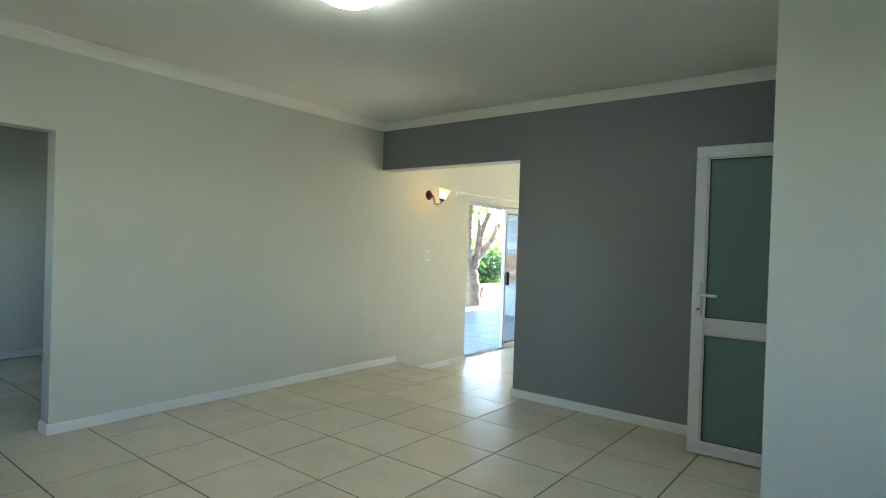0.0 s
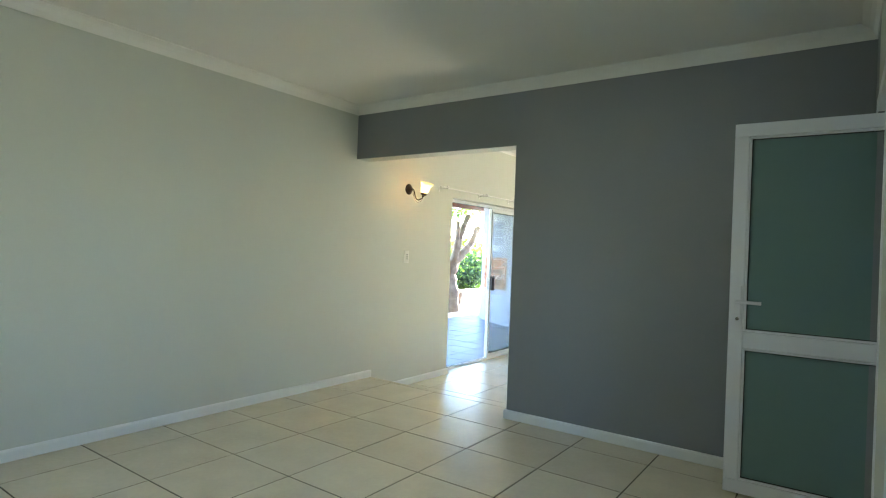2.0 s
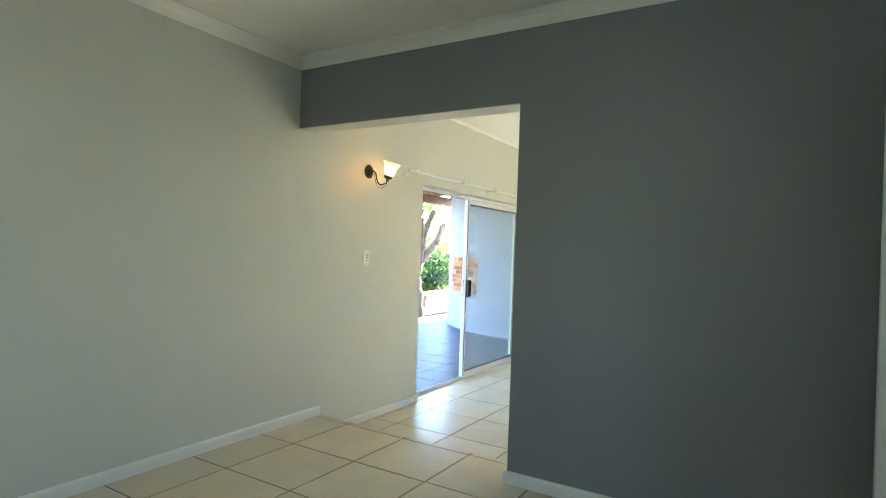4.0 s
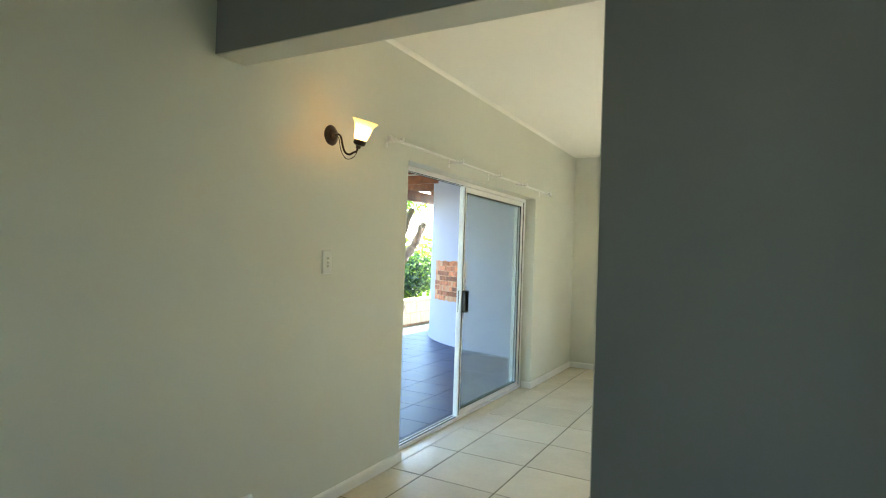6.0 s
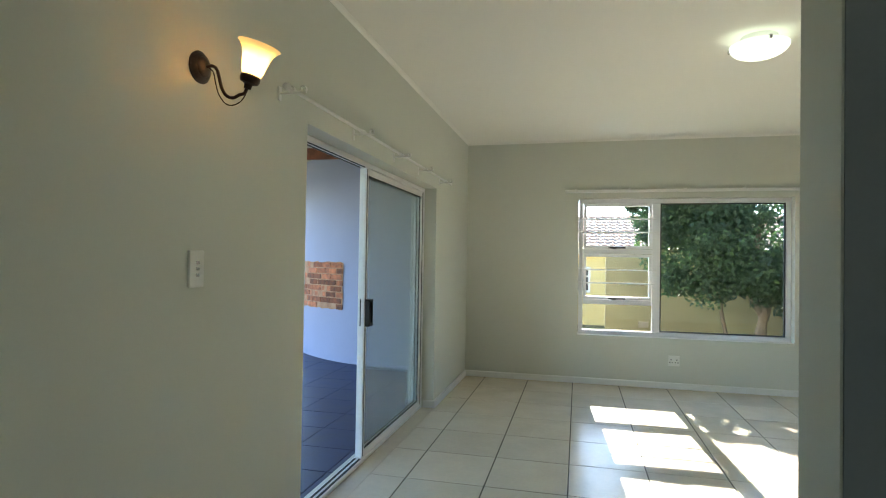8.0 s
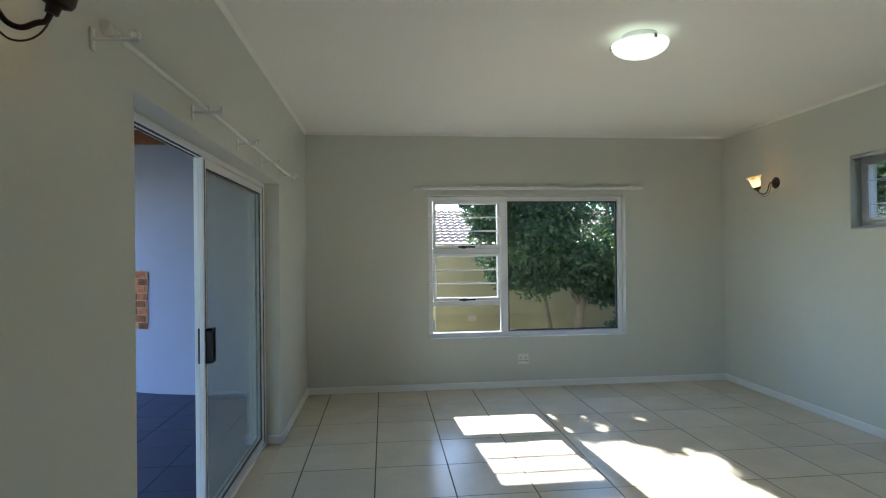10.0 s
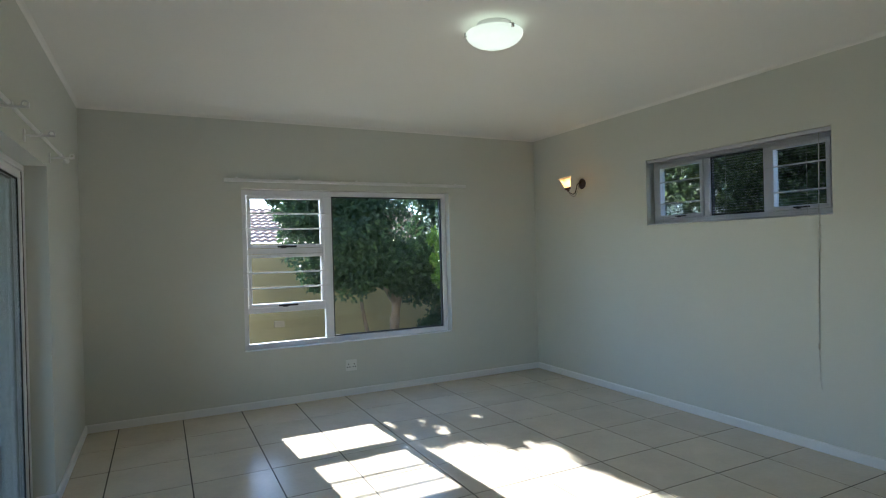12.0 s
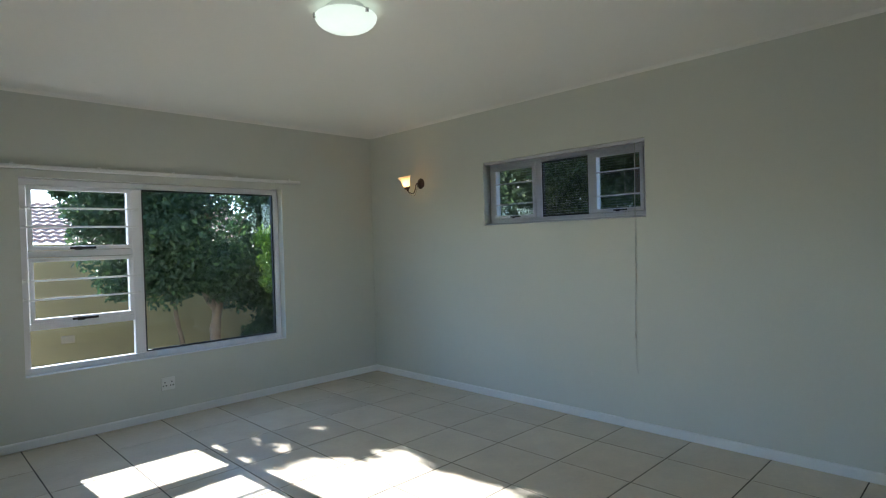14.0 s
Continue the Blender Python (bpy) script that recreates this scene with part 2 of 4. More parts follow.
# ---- the plan ----
WX = -4.385          # face of the long pale wall
GY, GB = 4.79, 4.94  # front and back of the grey wall
JX = -2.683          # jamb of the wide opening
SOFFIT = 2.113
STEP = 5.09          # edge of the upper floor
LOW = -0.18          # lower floor
NY = 10.60           # north wall
EX = 0.403           # east wall
C1, C2 = 2.60, 2.65
SLY0, SLY1, SLZ = 6.41, 9.055, 1.91
WIX0, WIX1, WIZ0, WIZ1 = -3.06, -0.80, 0.38, 1.968
HY0, HY1, HZ0, HZ1 = 7.138, 8.805, 1.505, 2.125
DOORX = -0.48

structure("wall_west", boxes((WX - 0.14, WX, -1.7, 0.86, -0.3, C1 + 0.1), (WX - 0.14, WX, 0.86, 1.755, 1.995, C1 + 0.1),
          (WX - 0.14, WX, 1.755, 4.0, -0.3, C1 + 0.1), (WX - 0.25, WX, 4.0, SLY0, -0.3, C2 + 0.1),
          (WX - 0.25, WX, SLY0, SLY1, SLZ, C2 + 0.1), (WX - 0.25, WX, SLY1, NY + 0.25, -0.3, C2 + 0.1),
          (WX - 0.25, WX, SLY0, SLY1, -0.4, LOW - 0.012)), M_WALL, "long pale grey-green painted wall with sliding door opening", "wall")
structure("wall_grey", boxes((JX, EX + 0.25, GY, GB, -0.3, C2 + 0.1), (WX, JX, GY, GB, SOFFIT, C2 + 0.1)),
          M_GREY, "dark grey painted feature wall with wide opening", "wall")
structure("wall_back", boxes((JX, EX, GB, GB + 0.012, -0.3, C2 + 0.1)), M_WALL, "pale painted back of the feature wall", "wall")
structure("beam_back", boxes((WX, JX, GB, GB + 0.012, SOFFIT, C2 + 0.1)), M_WALL, "pale painted back of the beam", "wall")
structure("jamb", boxes((JX - 0.004, JX, GY + 0.003, GB + 0.012, -0.1, SOFFIT - 0.004)), M_WALL, "pale painted jamb of the wide opening", "wall")
structure("soffit", boxes((WX, JX, GY + 0.003, GB + 0.012, SOFFIT - 0.004, SOFFIT)), M_WALL, "pale painted soffit of the wide opening", "wall")
structure("wall_north", boxes((WX, WIX0, NY, NY + 0.25, -0.4, C2 + 0.1), (WIX1, EX + 0.25, NY, NY + 0.25, -0.4, C2 + 0.1),
          (WIX0, WIX1, NY, NY + 0.25, -0.4, WIZ0), (WIX0, WIX1, NY, NY + 0.25, WIZ1, C2 + 0.1)), M_WALL, "pale painted wall around the large window", "wall")
structure("wall_east", boxes((EX, EX + 0.25, GB, HY0, -0.4, C2 + 0.1), (EX, EX + 0.25, HY1, NY, -0.4, C2 + 0.1),
          (EX, EX + 0.25, HY0, HY1, -0.4, HZ0), (EX, EX + 0.25, HY0, HY1, HZ1, C2 + 0.1)), M_WALL, "pale painted wall with a high window", "wall")
# wall with the glazed door, and the hall that the walk starts in
structure("wall_door", boxes((DOORX, DOORX + 0.15, 3.21, 3.58, -0.1, C1 + 0.05),
          (DOORX, DOORX + 0.15, 3.58, 4.44, 2.07, C1 + 0.05)), M_WALL, "pale wall with the glazed door's opening", "wall")
structure("wall_grey_return", boxes((DOORX, DOORX + 0.15, 4.44, GY, -0.1, C1 + 0.05)), M_GREY, "dark grey painted return of the feature wall", "wall")
structure("wall_nib", boxes((DOORX, 1.9, 3.07, 3.21, -0.1, C1 + 0.05)), M_WALL, "pale painted wall end beside the hall", "wall")
structure("wall_closet", boxes((0.9, 1.0, 3.21, GY, -0.1, C1 + 0.05)), M_WALL, "pale wall behind the glazed door", "wall")
structure("wall_south", boxes((WX, 1.9, -1.85, -1.7, -0.1, C1 + 0.05)), M_WALL, "pale wall closing the hall", "wall")
structure("wall_hall", boxes((1.9, 2.05, -1.85, -0.3, -0.1, C1 + 0.05), (1.9, 2.05, 0.7, 3.21, -0.1, C1 + 0.05),
          (1.9, 2.05, -0.3, 0.7, -0.1, 0.9), (1.9, 2.05, -0.3, 0.7, 2.2, C1 + 0.05)), M_WALL, "pale wall closing the hall, with a window opening", "wall")
structure("wall_side_room", boxes((-7.36, -7.24, -0.9, 3.4, -0.1, C1 + 0.05), (-7.24, WX - 0.14, 3.28, 3.4, -0.1, C1 + 0.05),
          (-7.24, -6.3, -0.9, -0.78, -0.1, C1 + 0.05), (-5.7, WX - 0.14, -0.9, -0.78, -0.1, C1 + 0.05),
          (-6.3, -5.7, -0.9, -0.78, -0.1, 1.2), (-6.3, -5.7, -0.9, -0.78, 2.0, C1 + 0.05)), M_WALL, "pale walls of the unlit side room", "wall")
structure("ceiling", boxes((WX - 0.14, 2.05, -1.85, GY, C1, C1 + 0.06), (-7.36, WX - 0.14, -0.9, 3.4, C1, C1 + 0.06)), M_CEIL, "plain off-white ceiling", "ceiling")
structure("ceiling_low_room", boxes((WX, EX, GB, NY, C2, C2 + 0.06)), M_CEIL, "plain off-white ceiling of the sunny room", "ceiling")
structure("roof_deck", boxes((-7.5, 2.2, -2.0, GY + 0.1, C2 + 0.2, C2 + 0.3), (WX - 0.3, EX + 0.6, GY + 0.1, NY + 0.5, C2 + 0.2, C2 + 0.3)), M_PLASTER, "flat closing roof", "roof")


def run(name, profile, p0, p1, inward, material, label):
    """A moulding from p0 to p1; profile in (out from wall, up)."""
    bm = bmesh.new()
    out = Vector(inward)
    ends = [[bm.verts.new(Vector(p) + out * u + Vector((0, 0, v))) for u, v in profile] for p in (p0, p1)]
    k = len(profile)
    for i in range(k):
        bm.faces.new((ends[0][i], ends[0][(i + 1) % k], ends[1][(i + 1) % k], ends[1][i]))
    bm.faces.new(list(reversed(ends[0])))
    bm.faces.new(ends[1])
    return structure(name, bm, material, label, name)


COVE = [(0.0, -0.075), (0.006, -0.075), (0.010, -0.066), (0.022, -0.042), (0.042, -0.022), (0.066, -0.010), (0.075, -0.006), (0.075, 0.004), (0.0, 0.004)]
SKIRT = [(0.0, 0.002), (0.015, 0.002), (0.015, 0.058), (0.011, 0.067), (0.004, 0.071), (0.0, 0.071)]
CT = "off-white coved cornice"
for a, b, n in (((WX, -1.7, C1), (WX, GY, C1), (1, 0, 0)), ((WX, GY, C1), (DOORX, GY, C1), (0, -1, 0)),
                ((DOORX, 3.07, C1), (DOORX, GY, C1), (-1, 0, 0)), ((DOORX - 0.075, 3.07, C1), (1.9, 3.07, C1), (0, -1, 0))):
    run("cornice", COVE, a, b, n, M_CEIL, CT)
SMALL = [(u * 0.32, v * 0.32) for u, v in COVE]
for a, b, n in (((WX, GB, C2), (WX, NY, C2), (1, 0, 0)), ((WX, NY, C2), (EX, NY, C2), (0, -1, 0)),
                ((EX, GB, C2), (EX, NY, C2), (-1, 0, 0)), ((WX, GB + 0.012, C2), (EX, GB + 0.012, C2), (0, 1, 0))):
    run("cornice", SMALL, a, b, n, M_CEIL, CT)
ST = "white painted skirting board"
for a, b, n in (((WX, 1.74, 0), (WX, STEP, 0), (1, 0, 0)), ((WX - 0.14, 1.755, 0), (WX + 0.015, 1.755, 0), (0, -1, 0)),
                ((WX, -1.7, 0), (WX, 0.86, 0), (1, 0, 0)), ((JX - 0.019, GY, 0), (DOORX, GY, 0), (0, -1, 0)),
                ((JX - 0.004, GY - 0.012, 0), (JX - 0.004, GB + 0.012, 0), (-1, 0, 0)), ((DOORX, 3.07, 0), (1.9, 3.07, 0), (0, -1, 0)),
                ((WX, STEP + 0.002, LOW), (WX, SLY0 + 0.015, LOW), (1, 0, 0)), ((WX - 0.1, SLY0, LOW), (WX + 0.013, SLY0, LOW), (0, 1, 0)),
                ((WX - 0.1, SLY1, LOW), (WX + 0.013, SLY1, LOW), (0, -1, 0)), ((WX, SLY1 - 0.015, LOW), (WX, NY, LOW), (1, 0, 0)),
                ((WX, NY, LOW), (EX, NY, LOW), (0, -1, 0)), ((EX, GB, LOW), (EX, NY, LOW), (-1, 0, 0)),
                ((-7.24, -0.78, 0), (-7.24, 3.28, 0), (1, 0, 0))):
    run("baseboard", SKIRT, a, b, n, M_TRIM, ST)

# floors: the tiles are laid on these at the end of the file
floor_1 = structure("floor", boxes((WX - 0.14, 1.9, -1.7, STEP - 0.004, -0.3, -0.0018), (-7.24, WX - 0.14, -0.78, 3.28, -0.3, -0.0018)), M_GROUT, "floor of large cream ceramic tiles", "floor")
floor_2 = structure("floor_low_room", boxes((WX, EX, STEP - 0.004, NY, -0.4, LOW - 0.0018)), M_GROUT, "sunken floor of large cream ceramic tiles", "floor")
structure("step_riser", boxes((WX, JX + 0.2, STEP - 0.004, STEP, LOW, -0.012)), M_TILE, "cream tiled riser of the step", "step")


# ---- lamps ----
def ceiling_lamp(at, opal):
    t = thing("ceiling_light", "round opal glass ceiling light, switched on", "ceiling light", at, 20, "round ceiling lights")
    prof = [(0.001, -0.10)] + [(0.168 * math.sin(a), -0.022 - 0.078 * math.cos(a)) for a in (0.2, 0.4, 0.6, 0.8, 1.0, 1.2, 1.4, 1.52)]
    prof += [(0.168, -0.018), (0.161, -0.016)] + [(0.161 * math.sin(a), -0.022 - 0.07 * math.cos(a)) for a in (1.4, 1.1, 0.7, 0.3)] + [(0.001, -0.092)]
    part("glass_bowl", turned(bmesh.new(), prof, 48), opal, t, "glowing opal glass bowl", True)
    part("base_plate", turned(bmesh.new(), [(0.001, -0.02), (0.10, -0.02), (0.105, -0.012), (0.105, 0.034), (0.001, 0.034)], 40), M_TRIM, t, "", True)
    for k in range(3):
        a = radians(120 * k + 15)
        m = pose(0, 0, 0, 0, 0, 120 * k + 15)
        c = bmesh.new()
        box(c, 0.155, 0.178, -0.008, 0.008, -0.038, -0.014, 0.003)
        box(c, 0.11, 0.158, -0.006, 0.006, -0.014, -0.008)
        bmesh.ops.transform(c, matrix=m, verts=c.verts)
        part("clip", c, M_CHROME, t, "small metal clip")
    return t


ceiling_lamp((-1.985, 7.68, C2 - 0.034), M_BOWL)
ceiling_lamp((-2.18, 2.27, C1 - 0.02), M_BOWL_HALL)


def wall_lamp():
    """Arm grows along local +x from the wall at x = 0."""
    t = thing("wall_lamp", "bronze wall lamp with a lit amber glass shade", "wall lamp", group="wall lamps")
    plate = turned(bmesh.new(), [(0.001, 0.0), (0.056, 0.0), (0.058, 0.006), (0.05, 0.012), (0.047, 0.016), (0.036, 0.02), (0.033, 0.026), (0.02, 0.032), (0.001, 0.034)], 36, pose(0, 0, 0, 0, 90, 0))
    part("wall_plate", plate, M_BRONZE, t, "", True)
    arm = [(0.03, 0, 0), (0.055, 0, 0.002), (0.072, 0, -0.012), (0.082, 0, -0.04), (0.092, 0, -0.075), (0.11, 0, -0.104), (0.138, 0, -0.116), (0.166, 0, -0.106), (0.184, 0, -0.102), (0.194, 0, -0.082)]
    part("arm", tube(bmesh.new(), smooth_line(arm), 0.0058), M_BRONZE, t, "", True)
    wire = [(0.04, 0.004, -0.005), (0.056, 0.004, -0.02), (0.066, 0.004, -0.06), (0.08, 0.004, -0.1), (0.108, 0.004, -0.134), (0.14, 0.004, -0.14), (0.17, 0.004, -0.126), (0.19, 0.004, -0.095), (0.195, 0.004, -0.065)]
    part("wire_scroll", tube(bmesh.new(), smooth_line(wire), 0.0022, 6), M_BRONZE, t, "", True)
    up = pose(0.194, 0, -0.088, 0, 17, 0)
    cup = turned(bmesh.new(), [(0.001, 0.0), (0.012, 0.0), (0.014, 0.016), (0.03, 0.022), (0.034, 0.03), (0.034, 0.046), (0.03, 0.05), (0.001, 0.05)], 28, up)
    part("shade_holder", cup, M_BRONZE, t, "", True)
    prof = [(0.03, 0.048), (0.036, 0.06), (0.042, 0.085), (0.046, 0.11), (0.054, 0.132), (0.066, 0.148), (0.074, 0.155), (0.072, 0.157), (0.063, 0.151), (0.051, 0.135), (0.043, 0.11), (0.039, 0.085), (0.033, 0.062), (0.027, 0.05)]
    part("glass_shade", turned(bmesh.new(), prof, 40, up, closed=True), M_SHADE, t, "glowing amber bell shade", True)
    bulb = [(0.001, 0.05), (0.012, 0.052), (0.014, 0.075), (0.021, 0.1), (0.02, 0.118), (0.012, 0.13), (0.001, 0.133)]
    part("bulb", turned(bmesh.new(), bulb, 20, up), M_BULB, t, "lit bulb", True)
    return t


def smooth_line(pts, k=4):
    """Catmull-Rom line through pts."""
    p = [Vector(a) for a in pts]
    p = [2 * p[0] - p[1]] + p + [2 * p[-1] - p[-2]]
    out = []
    for i in range(1, len(p) - 2):
        for j in range(k):
            s = j / k
            out.append(0.5 * (2 * p[i] + (p[i + 1] - p[i - 1]) * s + (2 * p[i - 1] - 5 * p[i] + 4 * p[i + 1] - p[i + 2]) * s * s + (3 * p[i] - p[i - 1] - 3 * p[i + 1] + p[i + 2]) * s ** 3))
    return out + [p[-2]]


lamp_a = wall_lamp()
lamp_a.matrix_basis = pose(WX, 5.582, 1.913)
copy_thing(lamp_a, pose(EX, 9.713, 2.006, 0, 0, 180))


# ---- frames and panes ----
def ring(bm, u0, u1, v0, v1, w, d0, d1, axis, bevel=0.004):
    """A rectangular frame of section w in the plane across axis ('x' or 'y'), between depths d0 and d1."""
    for a0, a1, b0, b1 in ((u0, u1, v0, v0 + w), (u0, u1, v1 - w, v1), (u0, u0 + w, v0 + w, v1 - w), (u1 - w, u1, v0 + w, v1 - w)):
        if axis == "y":
            box(bm, a0, a1, d0, d1, b0, b1, bevel)
        else:
            box(bm, d0, d1, a0, a1, b0, b1, bevel)
    return bm


def pane(u0, u1, v0, v1, d, axis, parent, material=None):
    bm = bmesh.new()
    if axis == "y":
        box(bm, u0, u1, d - 0.002, d + 0.002, v0, v1)
    else:
        box(bm, d - 0.002, d + 0.002, u0, u1, v0, v1)
    ob = part("pane", bm, material or M_GLASS, parent, "clear glass pane")
    ob.visible_shadow = False
    return ob


# large window
win = structure("window_1", ring(bmesh.new(), WIX0 + 0.004, WIX1 - 0.004, WIZ0 + 0.004, WIZ1 - 0.004, 0.05, NY + 0.09, NY + 0.15, "y"), M_UPVC,
                "white framed window with two awning casements and burglar bars", "window")
part("mullion", boxes((-2.235, -2.15, NY + 0.09, NY + 0.15, WIZ0 + 0.056, WIZ1 - 0.056), bevel=0.004), M_UPVC, win)
for z0, z1 in ((0.735, 0.79), (1.325, 1.38)):
    part("transom", boxes((WIX0 + 0.056, -2.237, NY + 0.092, NY + 0.148, z0, z1), bevel=0.004), M_UPVC, win)
pane(-2.15, WIX1 - 0.054, WIZ0 + 0.054, WIZ1 - 0.054, NY + 0.125, "y", win)
pane(WIX0 + 0.054, -2.235, WIZ0 + 0.054, 0.735, NY + 0.125, "y", win)
part("glazing_bead", ring(bmesh.new(), -2.147, WIX1 - 0.057, WIZ0 + 0.057, WIZ1 - 0.057, 0.012, NY + 0.105, NY + 0.14, "y", 0), M_RUBBER, win, "dark glazing gasket")
for z0, z1 in ((0.793, 1.322), (1.383, WIZ1 - 0.057)):
    sash = part("casement", ring(bmesh.new(), WIX0 + 0.058, -2.239, z0, z1, 0.034, NY + 0.078, NY + 0.14, "y"), M_UPVC, win)
    pane(WIX0 + 0.09, -2.272, z0 + 0.032, z1 - 0.032, NY + 0.12, "y", sash)
    hb = bmesh.new()
    box(hb, -2.68, -2.63, NY + 0.058, NY + 0.08, z0 - 0.004, z0 + 0.028, 0.003)
    box(hb, -2.72, -2.53, NY + 0.044, NY + 0.06, z0 + 0.004, z0 + 0.024, 0.003)
    part("handle", hb, M_BLACK, sash, "black stay handle")
    for k in (1, 2):
        zb = z0 + 0.034 + (z1 - z0 - 0.068) * k / 3 + 0.004
        part("burglar_bar", tube(bmesh.new(), [(WIX0 + 0.02, NY + 0.045, zb), (-2.2, NY + 0.045, zb)], 0.0085, 8), M_ALU, win, "thin white burglar bar", True)
        for x in (WIX0 + 0.022, -2.202):
            part("bar_bracket", boxes((x - 0.012, x + 0.012, NY + 0.036, NY + 0.09, zb - 0.011, zb + 0.011), bevel=0.003), M_ALU, win)
structure("window_sill", boxes((WIX0, WIX1, NY + 0.002, NY + 0.09, WIZ0 - 0.002, WIZ0 + 0.004)), M_TRIM, "white painted inner sill", "sill")

# high window with its blind
hw = structure("window_2", ring(bmesh.new(), HY0 + 0.004, HY1 - 0.004, HZ0 + 0.004, HZ1 - 0.004, 0.05, EX + 0.10, EX + 0.16, "x"), M_UPVC,
               "white framed high window of three panes", "window")
for y0, y1 in ((7.645, 7.70), (8.19, 8.245)):
    part("mullion", boxes((EX + 0.10, EX + 0.16, y0, y1, HZ0 + 0.056, HZ1 - 0.056), bevel=0.004), M_UPVC, hw)
pane(7.70, 8.19, HZ0 + 0.054, HZ1 - 0.054, EX + 0.135, "x", hw)
part("glazing_bead", ring(bmesh.new(), 7.703, 8.187, HZ0 + 0.057, HZ1 - 0.057, 0.01, EX + 0.118, EX + 0.15, "x", 0), M_RUBBER, hw, "dark glazing gasket")
for y0, y1 in ((HY0 + 0.057, 7.642), (8.248, HY1 - 0.057)):
    sash = part("casement", ring(bmesh.new(), y0, y1, HZ0 + 0.057, HZ1 - 0.057, 0.032, EX + 0.088, EX + 0.15, "x"), M_UPVC, hw)
    pane(y0 + 0.03, y1 - 0.03, HZ0 + 0.087, HZ1 - 0.087, EX + 0.13, "x", sash)
    ym = (y0 + y1) / 2
    part("handle", boxes((EX + 0.066, EX + 0.09, ym - 0.012, ym + 0.012, HZ0 + 0.06, HZ0 + 0.08), (EX + 0.058, EX + 0.068, ym - 0.09, ym + 0.03, HZ0 + 0.066, HZ0 + 0.078), bevel=0.003), M_BLACK, sash, "black stay handle")
    for zb in (1.70, 1.90):
        part("burglar_bar", tube(bmesh.new(), [(EX + 0.075, y0 - 0.02, zb), (EX + 0.075, y1 + 0.02, zb)], 0.006, 8), M_ALU, hw, "thin white burglar bar", True)

blind = thing("venetian_blind", "open grey venetian blind inside the high window", "blind")
part("head_rail", boxes((EX + 0.014, EX + 0.046, HY0 + 0.006, HY1 - 0.006, HZ1 - 0.03, HZ1 - 0.003), bevel=0.003), M_BLIND, blind)
part("bottom_rail", boxes((EX + 0.018, EX + 0.042, HY0 + 0.008, HY1 - 0.008, HZ0 + 0.004, HZ0 + 0.016), bevel=0.003), M_BLIND, blind)
slat_bm = bmesh.new()
vs = [[slat_bm.verts.new((u, y, 0.0005 * (1 - (u / 0.0125) ** 2))) for u in (-0.0125, -0.006, 0.0, 0.006, 0.0125)] for y in (HY0 + 0.008, HY1 - 0.008)]
for i in range(4):
    slat_bm.faces.new((vs[0][i], vs[0][i + 1], vs[1][i + 1], vs[1][i]))
bmesh.ops.solidify(slat_bm, geom=slat_bm.faces[:], thickness=0.0003)
slat_data = data_of("slat", slat_bm, M_BLIND)
for k in range(26):
    s = new("slat", slat_data)
    s.parent = blind
    s.matrix_basis = pose(EX + 0.03, 0, HZ0 + 0.03 + 0.0215 * k, 0, -6, 0)
for y in (HY0 + 0.18, HY1 - 0.18, (HY0 + HY1) / 2):
    part("ladder_cord", tube(bmesh.new(), [(EX + 0.017, y, HZ0 + 0.01), (EX + 0.017, y, HZ1 - 0.02)], 0.0008, 5), M_CORD, blind)
cord = thing("blind_cord", "thin off-white pull cord hanging from the blind", "cord")
part("cord", tube(bmesh.new(), smooth_line([(EX + 0.012, 7.226, HZ1 - 0.03), (EX - 0.006, 7.228, HZ0 - 0.02), (EX - 0.006, 7.234, 1.2), (EX - 0.007, 7.241, 0.9), (EX - 0.007, 7.247, 0.58)]), 0.0035, 6), M_CORD, cord)
part("tassel", turned(bmesh.new(), [(0.001, -0.03), (0.009, -0.026), (0.007, 0.0), (0.003, 0.012)], 12, pose(EX - 0.010, 7.247, 0.58)), M_CORD, cord, "", True)
part("loose_end", tube(bmesh.new(), smooth_line([(EX - 0.006, 7.247, 0.56), (EX - 0.006, 7.243, 0.42), (EX - 0.006, 7.241, 0.33), (EX - 0.006, 7.232, 0.265)]), 0.002, 6), M_CORD, cord)

